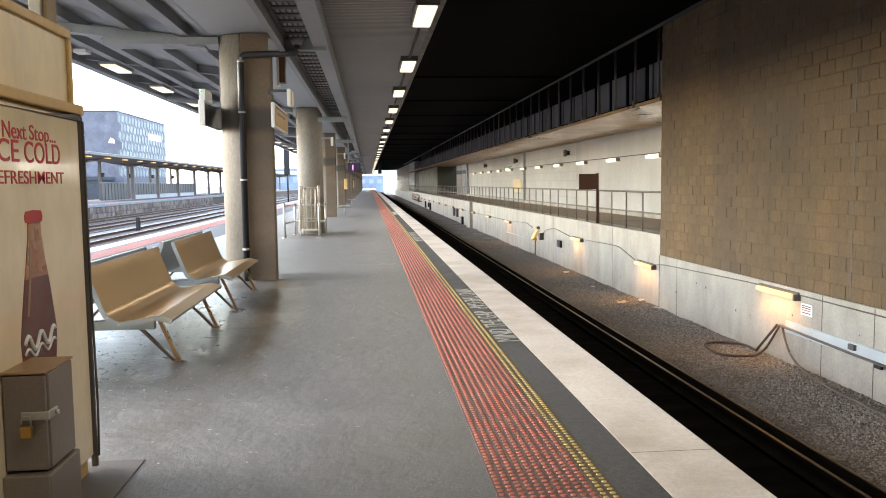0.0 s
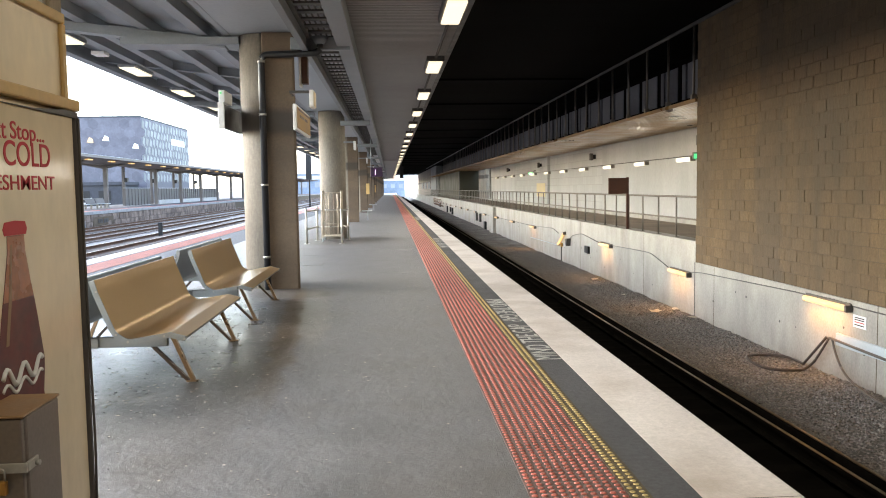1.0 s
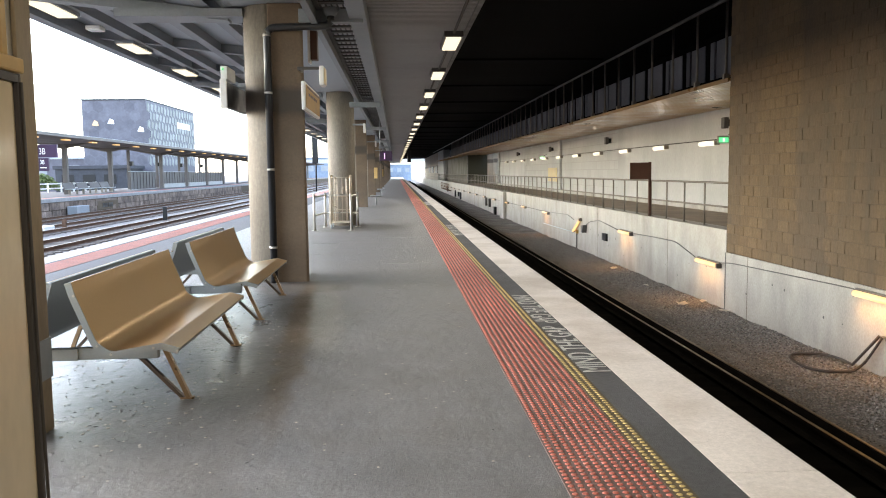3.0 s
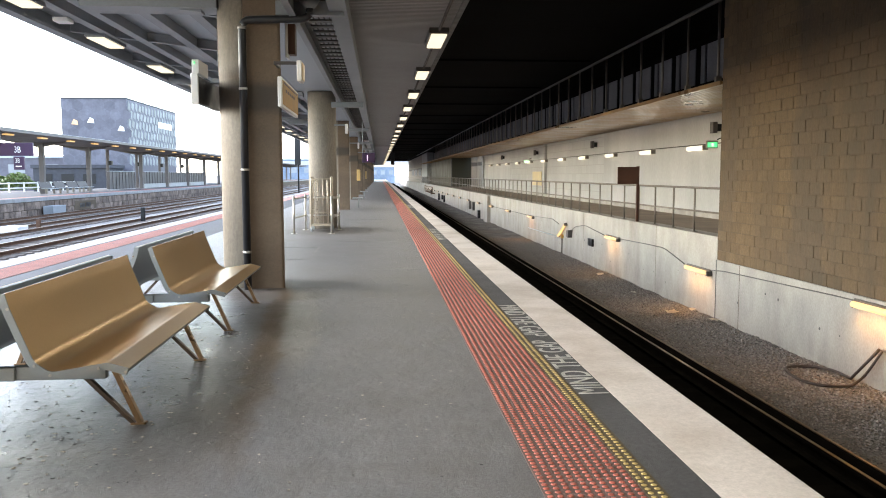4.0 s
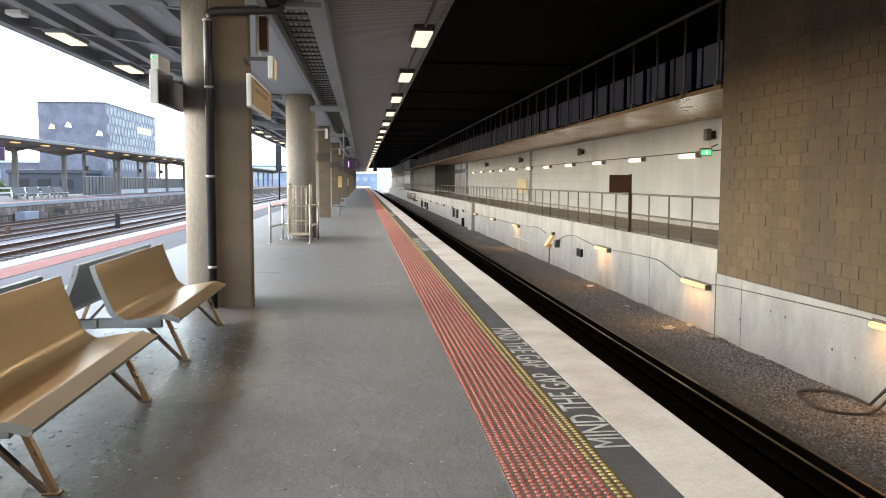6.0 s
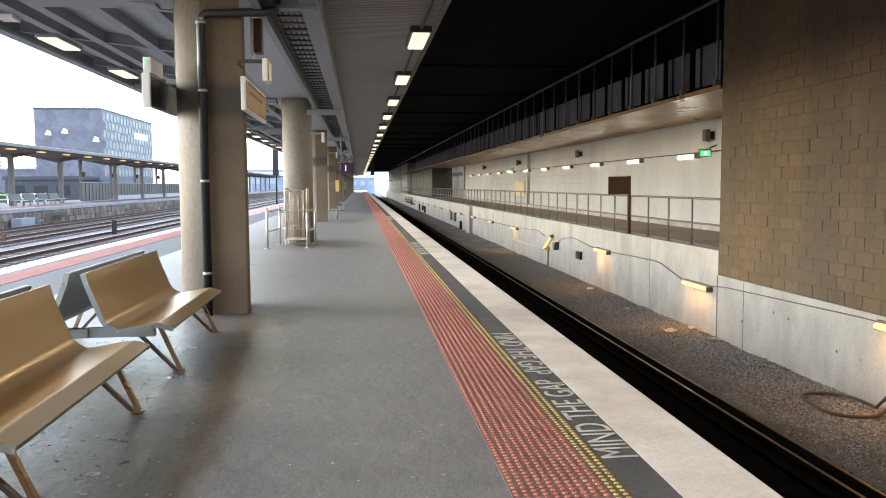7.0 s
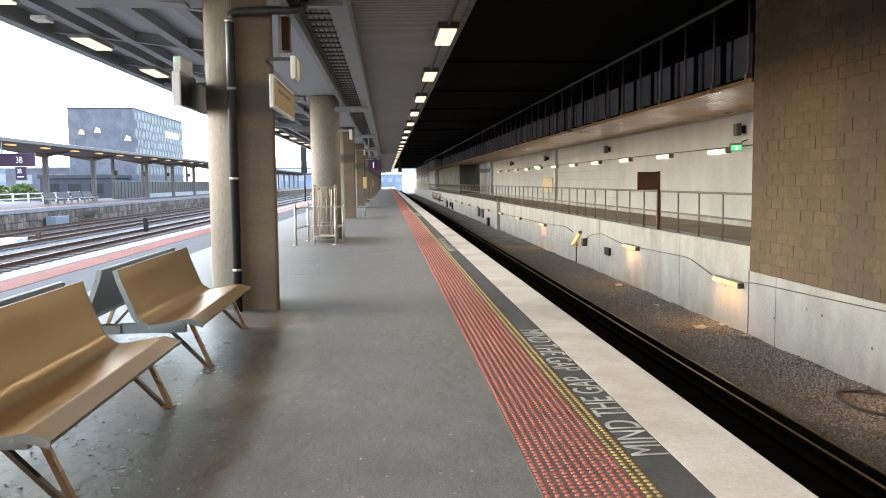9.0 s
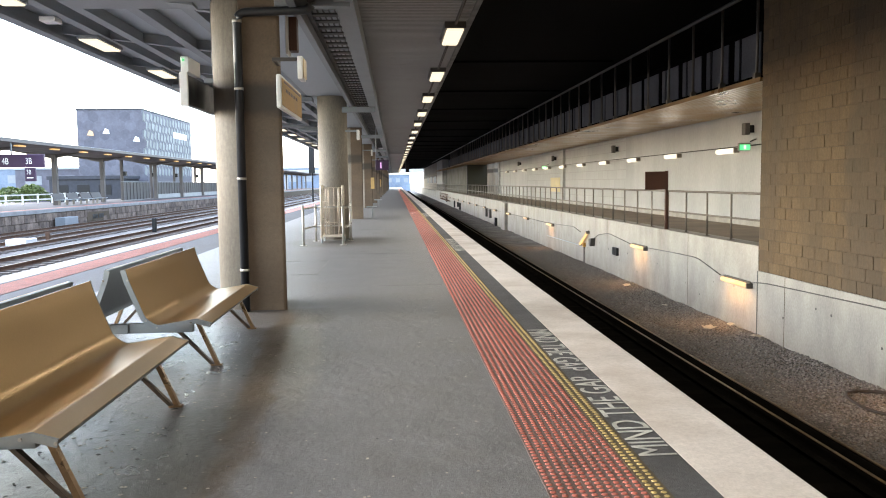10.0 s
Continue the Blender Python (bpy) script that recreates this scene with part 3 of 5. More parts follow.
structure("ceiling_canopy", bm, M_CORR, "grey ribbed metal canopy soffit", "ceiling")
structure("ceiling_canopy_top", boxes((-0.60, 1.0, Y0, Y1, 4.06, 4.15)), M_CORR, "top sheet of the platform canopy", "ceiling")
structure("ceiling_canopy_far", boxes((-0.60, 1.0, 75, Y1, 4.01, 4.055)), M_CORR, "grey canopy soffit far along the platform", "ceiling")
structure("canopy_edge_trim", boxes((1.0, 1.078, Y0, Y1, 3.97, CZ + 0.3)), M_DKFRAME, "dark edge of the canopy", "trim")
structure("canopy_cable_pipe", tubes(0.025, [(0.83, Y0, 3.97), (0.83, Y1, 3.97)]), M_CABLE, "conduit that joins the canopy lamps", "conduit")
structure("deck_edge_pipe", tubes(0.045, [(WX - 0.06, 5, 5.02), (WX - 0.06, 150, 5.02)]), M_DKFRAME, "steel pipe along the edge of the deck", "pipe")
structure("beam_main", boxes((-0.84, -0.602, Y0, Y1, 3.74, 4.16)), M_GREYSTEEL, "grey steel edge beam beside the cable tray", "beam")
structure("beam_inner", boxes((-1.345, -1.305, Y0, Y1, 3.672, 3.984), (-1.36, -1.27, Y0, Y1, 3.655, 3.671)), M_GREYSTEEL, "grey steel channel beside the cable tray", "beam")
structure("ceiling_centre", boxes((-2.6, -0.84, Y0, Y1, 3.985, 4.05)), M_DECK, "blue-grey sheet over the columns", "ceiling")


def eave(x):
    """Underside of the purlins: the deck rises towards the open edge."""
    return 4.36 + 0.12 * (-x - 6.0)


structure("ceiling_west", prism([(-2.6, eave(-2.6) + 0.20), (-6.42, eave(-6.42) + 0.20), (-6.42, eave(-6.42) + 0.26), (-2.6, eave(-2.6) + 0.26)], "y", Y0, Y1), M_DECK, "blue-grey metal deck over the far side of the platform", "ceiling")
structure("canopy_step", boxes((-2.62, -2.52, Y0, Y1, 3.98, 4.40)), M_GREYSTEEL, "grey steel step between the canopy decks", "beam")
structure("canopy_fascia_west", prism([(-6.45, 4.28), (-6.24, 4.28), (-6.24, 4.34), (-6.38, 4.38), (-6.38, 4.60), (-6.45, 4.64)], "y", Y0, Y1), M_GREYSTEEL, "grey steel gutter at the canopy's outer edge", "fascia")
for x in (-2.95, -3.85, -4.82, -5.43):
    e = eave(x)
    structure("purlin", boxes((x - 0.045, x + 0.045, Y0, Y1, e, e + 0.19), (x - 0.085, x + 0.085, Y0, Y1, e - 0.014, e)), M_GREYSTEEL, "grey steel purlin under the canopy deck", "purlin")
for y in np.arange(2.0, 150, 4.0):
    for dy, d0, d1 in ((0.03, 0.02, 0.19), (0.07, 0.004, 0.02)):
        structure("cross_purlin", prism([(-6.24, eave(-6.24) + d0), (-2.62, eave(-2.62) + d0), (-2.62, eave(-2.62) + d1), (-6.24, eave(-6.24) + d1)], "y", y - dy, y + dy), M_GREYSTEEL, "grey steel cross member under the canopy deck", "beam")

# cable tray: a grid of cups between two side rails
tray = thing("cable_tray", (-1.05, 10, 3.88), "perforated galvanised cable tray under the canopy", "cable tray")
part("side_rail", boxes((-1.30, -1.235, Y0, 120, 3.86, 3.95)), M_DKFRAME, tray)
part("side_rail", boxes((-0.875, -0.842, Y0, 120, 3.86, 3.95)), M_DKFRAME, tray)
for y in np.arange(9, 60, 0.46):
    part("rung", boxes((-1.234, -0.876, y, y + 0.15, 3.875, 3.90)), M_DKFRAME, tray)
for x in (-1.165, -1.085, -1.005, -0.925):
    part("runner", boxes((x, x + 0.022, 9, 60, 3.901, 3.915)), M_DKFRAME, tray)
part("bed", boxes((-1.234, -0.876, Y0, 120, 3.95, 3.975)), M_TRAYBED, tray, "pale cables lying in the tray")

# ---- rails ----
PROFILE = [(-0.035, 0), (0.035, 0), (0.035, -0.035), (0.01, -0.05), (0.01, -0.125), (0.07, -0.14), (0.07, -0.152), (-0.07, -0.152), (-0.07, -0.14), (-0.01, -0.125), (-0.01, -0.05), (-0.035, -0.035)]


def rail(x, y0, y1, z, group, label):
    r = thing("rail", (x, y0, z - 0.152), label, "rail", group)
    part("rail_web", prism([(x + u, z - 0.006 + v) for u, v in PROFILE], "y", y0, y1), M_OILY_SHADED if x > 0 else M_RAIL, r)
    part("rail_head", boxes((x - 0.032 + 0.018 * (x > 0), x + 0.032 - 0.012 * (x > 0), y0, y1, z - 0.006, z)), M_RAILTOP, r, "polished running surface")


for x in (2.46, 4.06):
    rail(x, -38, 270, -1.08, "rails of the covered track", "steel rail with a polished head and rusty sides blackened for shade")
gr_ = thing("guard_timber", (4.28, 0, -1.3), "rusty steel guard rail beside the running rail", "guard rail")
part("web", boxes((4.262, 4.30, -38, 270, -1.30, -1.10)), M_OILY_SHADED, gr_)
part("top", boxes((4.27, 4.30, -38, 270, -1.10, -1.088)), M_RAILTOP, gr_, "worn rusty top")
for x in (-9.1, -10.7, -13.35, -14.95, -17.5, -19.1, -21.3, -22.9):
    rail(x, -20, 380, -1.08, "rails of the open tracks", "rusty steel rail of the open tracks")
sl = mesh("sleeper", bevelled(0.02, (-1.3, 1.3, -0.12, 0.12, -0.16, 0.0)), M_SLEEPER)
# blackened sleeper copy for the shaded pit
sl_dark = mesh("sleeper_dark", bevelled(0.02, (-1.3, 1.3, -0.12, 0.12, -0.16, 0.0)), M_OILY_SHADED)
for cx, ya, yb, label in ((3.26, 8, 46, "concrete sleeper under the covered track, blackened for shade"), (-14.15, 24, 75, "weathered concrete sleeper of the open tracks"), (-18.3, 30, 90, "weathered concrete sleeper of the open tracks"), (-22.1, 36, 100, "weathered concrete sleeper of the open tracks")):
    for y in np.arange(ya, yb, 0.68):
        s = tagged(new("sleeper", sl_dark if cx > 0 else sl), label, "sleeper", "sleepers")
        s.location = (cx, y, -1.232 if cx < 0 else -1.30)


# ---- columns ----
def column(x, y, kind):
    """Octagonal, or round, concrete column that carries the canopy beams."""
    c = thing("column", (x, y, 0), "tan concrete column with a dark band" if kind == "flat" else "round tan concrete column", "column", "canopy columns")
    if kind == "flat":
        o = [(x - 0.06 + 0.43 * math.cos(a), y + 0.43 * math.sin(a)) for a in np.linspace(radians(90), radians(267), 33)]
        o += [(x - 0.075, y + 0.43)]
        bm = prism(o, "z", 0, 3.98)
        for fc in bm.faces:
            fc.smooth = fc.normal.x < -0.02 and abs(fc.normal.z) < 0.5
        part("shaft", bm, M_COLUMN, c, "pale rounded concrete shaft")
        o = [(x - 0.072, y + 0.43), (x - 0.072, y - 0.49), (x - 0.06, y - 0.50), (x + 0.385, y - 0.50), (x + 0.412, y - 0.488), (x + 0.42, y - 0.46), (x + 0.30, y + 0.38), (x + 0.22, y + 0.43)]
        part("pier", prism(o, "z", 0, 3.975), M_PIER, c, "flat concrete front of the column in darker brown")
    else:
        bm = cyl(bmesh.new(), x, y, 0, 3.98, 0.41, seg=48)
        part("shaft", bm, M_ROUND, c)
    return c


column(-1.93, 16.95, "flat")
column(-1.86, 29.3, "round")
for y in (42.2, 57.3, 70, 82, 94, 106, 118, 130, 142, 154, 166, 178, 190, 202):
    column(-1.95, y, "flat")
for y in (16.95, 29.3, 42.2, 57.3, 70, 82, 94, 106):
    b = thing("cross_beam", (-1.5, y, 3.5), "grey steel bracket beam at a column", "beam", "canopy cross beams")
    part("arm", bevelled(0.01, (-1.55, -0.64, y - 0.60, y - 0.45, 3.50 + 0.19 * (y < 20), 3.65 + 0.23 * (y < 20))), M_GREYSTEEL, b)
    part("web", prism([(-2.62, 3.80), (-2.62, 3.94), (-6.2, 4.36), (-6.2, 4.22)], "y", y - 0.14, y + 0.14), M_GREYSTEEL, b)
    part("flange", boxes((-4.2, -2.39, y - 0.26, y + 0.26, 3.84, 3.955)), M_GREYSTEEL, b)
for y in (4.4,):
    column(-1.95, y - 3.0, "round")

# ---- platform edges ----
cop = mesh("coping_stone", bevelled(0.006, (-0.25, 0.25, -2.357, 2.357, -0.2, 0.004)), M_COPING)
edges = [structure("platform_edge_east", boxes((XR - 0.48, XR - 0.02, Y0 - 30, Y1 + 60, -0.205, -0.02)), M_MORTAR, "bed under the pale concrete coping", "platform edge"),
         structure("platform_edge_west", boxes((XL + 0.02, XL + 0.48, Y0 - 30, Y1 + 60, -0.205, -0.02)), M_MORTAR, "bed under the pale concrete coping", "platform edge")]
cop_open = mesh("coping_stone", bevelled(0.006, (-0.25, 0.25, -2.357, 2.357, -0.2, 0.004)), M_OPENCOPING)
for ed, cx, yb in ((edges[0], XR - 0.25, 130), (edges[1], XL + 0.25, 130)):
    y = 1.60
    while y < yb:
        s = new("coping_stone", cop if cx > 0 else cop_open)
        s.parent = ed
        s.location = (cx, y, random.uniform(-0.002, 0.002))
        y += 4.72
    s = structure("coping_far", boxes((cx - 0.25, cx + 0.25, y - 2.357, Y1 + 60, -0.2, 0.004)), M_COPING if cx > 0 else M_OPENCOPING, "pale concrete coping far along the platform", "coping")
structure("coping_crack", boxes((XR - 0.49, XR - 0.01, 7.54, 7.546, 0.002, 0.0055)), M_MORTAR, "fine crack across the coping", "crack")
strip = structure("edge_strip", boxes((1.2, XR - 0.502, Y0 - 30, Y1 + 60, -0.1, 0.004)), M_STRIP, "dark asphalt strip along the coping", "platform edge")
structure("edge_line", boxes((1.2, 1.207, 3, 120, 0.003, 0.006)), M_YELBASE, "thin yellow line along the tactile strip", "line")


# ---- tactile paving ----
def tactile(name, cols):
    bm = bmesh.new()
    box(bm, -0.15, 0.15, -0.15, 0.15, -0.004, 0.006, 1)
    for f in bm.faces:
        if cols:
            f.material_index = 1
    if cols:
        box(bm, 0.15 - 0.05 * cols, 0.15, -0.15, 0.15, -0.003, 0.007, 3)
    for i in range(6):
        for j in range(6):
            x, y = -0.125 + 0.05 * i, -0.125 + 0.05 * j
            mi = 2 if i >= 6 - cols else 0
            seg = 8
            lo, mid, hi = ([bm.verts.new((x + r * math.cos(2 * math.pi * k / seg), y + r * math.sin(2 * math.pi * k / seg), z)) for k in range(seg)] for r, z in ((0.0175, 0.005), (0.0145, 0.0095), (0.009, 0.0115)))
            for k in range(seg):
                for a, b in ((lo, mid), (mid, hi)):
                    f = bm.faces.new((a[k], a[(k + 1) % seg], b[(k + 1) % seg], b[k]))
                    f.material_index, f.smooth = mi, True
            f = bm.faces.new(hi)
            f.material_index = mi
    return mesh(name, bm, M_RED, M_REDBASE, M_YEL, M_YELBASE)


tac_red, tac_mix = tactile("tactile_tile", 0), tactile("tactile_tile_edge", 2)
tact = structure("tactile_strip_east", boxes((0.602, 1.198, -20, Y1 + 50, -0.02, 0.002)), M_REDBASE, "red tactile paving strip with a yellow edge", "tactile paving")
for j in range(148):
    y = 5.15 + 0.3 * j
    for x, me in ((0.75, tac_red), (1.05, tac_mix)):
        s = new("tactile_tile", me)
        s.parent, s.location = tact, (x, y, 0)
bm = bmesh.new()
for k in range(10):
    box(bm, 0.606 + 0.05 * k, 0.644 + 0.05 * k, 49.5, Y1 + 50, 0.0, 0.011)
structure("tactile_strip_far", bm, M_RED, "red tactile strip far along the platform", "tactile paving")
bm = bmesh.new()
for k in (10, 11):
    box(bm, 0.606 + 0.05 * k, 0.644 + 0.05 * k, 49.5, Y1 + 50, 0.0, 0.011)
structure("tactile_edge_far", bm, M_YEL, "yellow edge of the far tactile strip", "tactile paving")
tac_open = tac_red.copy()
tac_open.materials[0] = M_OPENRED
tact_w = structure("tactile_strip_west", boxes((-6.5, -5.9, -20, Y1 + 50, -0.02, 0.003)), M_OPENRED, "red tactile paving strip along the open edge", "tactile paving")
for j in range(120):
    for x, me in ((-6.05, tac_open), (-6.35, tac_open)):
        s = new("tactile_tile", me)
        s.parent, s.location = tact_w, (x, 14.15 + 0.3 * j, 0)

# ---- writing on the platform edge ----
t1 = lettering("platform_writing", "MIND THE GAP", 0.225, pose(1.44, 10.81, 0.0065, 0, 0, 90), M_PAINT, width=1.84, extrude=0.001)
tagged(t1, "worn white painted words MIND THE GAP on asphalt", "painted words")
t2 = lettering("platform_writing", "MIND THE GAP", 0.225, pose(1.215, 14.70, 0.0065, 0, 0, -90), M_PAINT, width=1.84, extrude=0.001)
tagged(t2, "worn white painted words MIND THE GAP on asphalt", "painted words")
for y in (24.5, 43.0):
    for dy, rot, x in ((0, 90, 1.44), (3.89, -90, 1.215)):
        ob = lettering("platform_writing", "MIND THE GAP", 0.225, pose(x, y + dy, 0.0065, 0, 0, rot), M_PAINT, width=1.84, extrude=0.001)
        tagged(ob, "worn white painted words MIND THE GAP on asphalt", "painted words")


# ---- lamps ----
def canopy_lamp(y):
    l = thing("canopy_lamp", (0.82, y, 3.89), "lit rectangular fluorescent canopy lamp with a warm diffuser", "lamp", "platform canopy lamps")
    part("housing", bevelled(0.01, (0.66, 0.99, y - 0.70, y + 0.70, 3.90, 4.003)), M_DKFRAME, l)
    part("diffuser", bevelled(0.012, (0.695, 0.955, y - 0.665, y + 0.665, 3.865, 3.905)), G_LAMP, l, "glowing warm diffuser")
    return l


first = canopy_lamp(14.68)
for k in range(1, 36):
    copy_thing(first, pose(0.82, 14.68 + 4.85 * k, 3.89))
for k in (-1, -2, -3, -4, -5):
    copy_thing(first, pose(0.82, 14.68 + 4.85 * k, 3.89))
for k in range(-5, 9):
    area("canopy_light", 0.82, 14.68 + 4.85 * k, 3.85, 0.26, 1.3, P_CANOPY, LAMPLIGHT)


def west_lamp(y):
    l = thing("gutter_lamp", (-5.6, y, 4.2), "lit fluorescent lamp under the open canopy edge", "lamp", "outer canopy lamps")
    part("housing", bevelled(0.01, (-5.80, -5.42, y - 0.66, y + 0.66, 4.21, 4.28)), M_GREYSTEEL, l)
    part("diffuser", bevelled(0.01, (-5.77, -5.45, y - 0.63, y + 0.63, 4.185, 4.213)), G_LAMP, l, "glowing warm diffuser")
    return l


first = west_lamp(22.1)
for k in range(1, 26):
    copy_thing(first, pose(-5.6, 22.1 + 4.05 * k, 4.2))
for k in (-1, -2, -3):
    copy_thing(first, pose(-5.6, 22.1 + 4.05 * k, 4.2))
for k in range(-3, 8):
    area("gutter_light", -5.6, 22.1 + 4.05 * k, 4.17, 0.3, 1.2, P_WEST, LAMPLIGHT)
for y in (17.6, 19.8):
    solo("canopy_junction_box", bevelled(0.01, (-5.75, -5.5, y, y + 0.3, 4.20, 4.274)), M_WHITE, "small pale junction box under the canopy", "junction box")


def wall_tube(y, z, tilt=0.0, length=1.25):
    l = thing("wall_tube_lamp", (WX, y, z), "lit amber fluorescent tube lamp on the concrete wall", "lamp", "retaining wall lamps")
    h = length / 2
    part("bracket", bevelled(0.006, (WX - 0.05, WX - 0.003, y - h, y + h, z + 0.03, z + 0.075)), M_CABLE, l)
    part("tube", tubes(0.048, [(WX - 0.085, y - h + 0.03, z), (WX - 0.085, y + h - 0.05, z)], seg=12), G_TUBE, l, "glowing amber tube")
    part("end_cap", bevelled(0.008, (WX - 0.125, WX - 0.004, y - h - 0.03, y - h + 0.03, z - 0.05, z + 0.05)), M_CABLE, l, "dark end cap")
    part("clip", bevelled(0.004, (WX - 0.10, WX - 0.004, y + h - 0.06, y + h - 0.03, z - 0.052, z + 0.05)), M_CABLE, l)
    l.rotation_euler = (radians(tilt), 0, 0)
    return l


TUBES = [(9.2, -0.29), (15.57, -0.29), (21.85, -0.48), (28.2, -0.30), (34.6, -0.51), (40.9, -0.34), (47.25, -0.35), (53.7, -0.36)]
for y, z in TUBES + [(60.05 + 6.35 * k, -0.38) for k in range(11)]:
    wall_tube(y, z, -24 if y == 34.6 else 0)
for k in (0, 1, 2, 3, 5):
    area("wall_tube_light", WX - 0.22, TUBES[k][0], TUBES[k][1] - 0.05, 1.1, 0.08, P_TUBE, AMBER, aim=(-0.1, 0, -1))


def walkway_tube(y):
    l = thing("walkway_tube_lamp", (9.6, y, 2.35), "lit white fluorescent tube lamp on the walkway wall", "lamp", "walkway lamps")
    part("bracket", bevelled(0.006, (9.53, 9.597, y - 0.62, y + 0.62, 2.38, 2.44)), M_GALV, l)
    part("tube", tubes(0.075, [(9.48, y - 0.6, 2.35), (9.48, y + 0.6, 2.35)], seg=12), G_UPTUBE, l, "glowing white tube")
    part("end_cap", bevelled(0.008, (9.43, 9.596, y - 0.66, y - 0.6, 2.29, 2.43)), M_RAILING, l, "grey end cap")
    return l


first = walkway_tube(29.3)
for k in range(1, 11):
    copy_thing(first, pose(9.6, 29.3 + 4.57 * k, 2.35))
copy_thing(first, pose(9.6, 24.73, 2.35))
for k in range(-1, 8):
    area("walkway_light", 9.34, 29.3 + 4.57 * k, 2.35, 1.2, 0.12, P_WALK, COOL, aim=(-0.5, 0, -0.2))
area("walkway_far_light", 8.6, 85.0, 3.2, 0.3, 1.2, P_WALK * 2.0, WARM)
structure("walkway_conduit", tubes(0.015, [(9.58, 21, 2.46), (9.58, 80, 2.46)]), M_CABLE, "conduit along the walkway lamps", "conduit")

# ---- walkway railing ----
def railing(y0, y1, z):
    r = thing("railing", (WX + 0.12, y0, z), "dull galvanised tube railing along the walkway", "railing")
    part("top_rail", tubes(0.024, [(WX + 0.12, y0, z + 0.97), (WX + 0.12, y1, z + 0.97)]), M_RAILING, r)
    part("mid_rail", tubes(0.02, [(WX + 0.12, y0, z + 0.46), (WX + 0.12, y1, z + 0.46)]), M_RAILING, r)
    y = y0 + 1.53
    while y < y1:
        part("post", tubes(0.022, [(WX + 0.12, y, z), (WX + 0.12, y, z + 0.96)]), M_RAILING, r)
        part("foot_plate", bevelled(0.003, (WX + 0.06, WX + 0.18, y - 0.06, y + 0.06, z, z + 0.012)), M_RAILING, r)
        y += 1.275


railing(21.0, 82, 0.302)
railing(82.2, 138, 0.302)
sign = thing("walkway_sign", (WX + 0.06, 26.3, 0.302), "blank brown square sign on a brown post", "sign")
part("post", bevelled(0.006, (WX + 0.03, WX + 0.10, 26.29, 26.36, 0.302, 1.78)), M_BROWN, sign)
part("board", bevelled(0.006, (WX - 0.50, WX + 0.07, 26.262, 26.288, 1.31, 1.765)), M_BROWN, sign)

# posts and panels over the soffit
for k in range(52):
    y = 21.33 + 1.62 * k
    p = thing("upper_post", (WX + 0.04, y, 3.41), "slim steel post between soffit and deck", "post", "posts over the soffit")
    part("tube", tubes(0.03, [(WX + 0.05, y, 3.41), (WX + 0.05, y, CZ)], seg=8), M_RAILING, p)
    part("shoe", bevelled(0.004, (WX - 0.01, WX + 0.11, y - 0.05, y + 0.05, 3.411, 3.54)), M_RAILING, p)
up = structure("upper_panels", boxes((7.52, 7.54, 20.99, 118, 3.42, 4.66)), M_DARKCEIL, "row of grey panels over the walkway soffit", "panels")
wide = mesh("panel", bevelled(0.006, (-0.012, 0.012, -0.46, 0.46, 0, 0.88)), M_UPPANEL)
slim = mesh("panel", bevelled(0.006, (-0.03, 0.012, -0.12, 0.12, 0, 0.88)), M_UPPANEL)
for k in range(60):
    for me, d in ((wide, 0.0), (slim, 0.66)):
        s = new("panel", me)
        s.parent, s.location = up, (7.50, 21.75 + 1.62 * k + d, 3.72)


# ---- benches ----
def bench(label):
    """Bench of length 2.3 along y, facing +x, its foot line at x = 0."""
    b = thing("bench", (0, 0, 0), label, "bench", "benches by the column")
    path = bent([(-0.668, 0, 0.88), (-0.648, 0, 0.80), (-0.520, 0, 0.47), (-0.43, 0, 0.408), (-0.15, 0, 0.452)], 0.038, 6) + bent([(-0.149, 0, 0.452), (-0.105, 0, 0.459), (0.018, 0, 0.424)], 0.012, 3)
    outer = [(p.x, p.z) for p in path]

    def shell(d0, d1):
        up, lo = [], []
        for i, (x, z) in enumerate(outer):
            x0, z0 = outer[max(i - 1, 0)]
            x1, z1 = outer[min(i + 1, len(outer) - 1)]
            n = Vector((-(z1 - z0), x1 - x0)).normalized()
            up.append((x + n.x * d0, z + n.y * d0))
            lo.append((x + n.x * d1, z + n.y * d1))
        return up + lo[::-1]
    part("seat", prism(shell(0.0, -0.006), "y", 0.012, 2.288), M_SEAT, b, "tan metal seat and back in one sheet")
    part("back_shell", prism(shell(-0.007, -0.024), "y", 0.006, 2.294), M_SEATBACK, b, "brushed grey metal underside")
    for y in (0.0, 2.288):
        part("end_plate", prism(shell(0.002, -0.040), "y", y, y + 0.012), M_SEATBACK, b, "grey folded end plate")
    for y in (-0.003, 2.303):
        for i in (3, 11, 18, 22, len(outer) - 1):
            x, z = outer[i][0] - 0.012 * (i > 22), outer[i][1] + 0.004 * (i > 22)
            part("bolt", tube(bmesh.new(), [(x, y - 0.003, z - 0.022), (x, y + 0.003, z - 0.022)], 0.009, 8), M_CHROME, b)
    for y in (0.29, 2.03):
        leg = part("leg", bevelled(0.004, (-0.065, 0.03, y - 0.025, y + 0.025, 0.0, 0.014)), M_LEG, b)
        for name, a, c in (("front_bar", (-0.185, 0.43), (-0.008, 0.012)), ("rear_bar", (-0.42, 0.405), (-0.05, 0.012))):
            w = 0.017
            part(name, prism([(a[0] - w, a[1]), (a[0] + w, a[1]), (c[0] + w, c[1]), (c[0] - w, c[1])], "y", y - 0.02, y + 0.02), M_LEG if name == "front_bar" else M_LEGDARK, leg)
        part("tie_bar", bevelled(0.006, (-0.756, -0.20, y - 0.03, y + 0.03, 0.30, 0.385)), M_SEATBACK, leg)
    return b


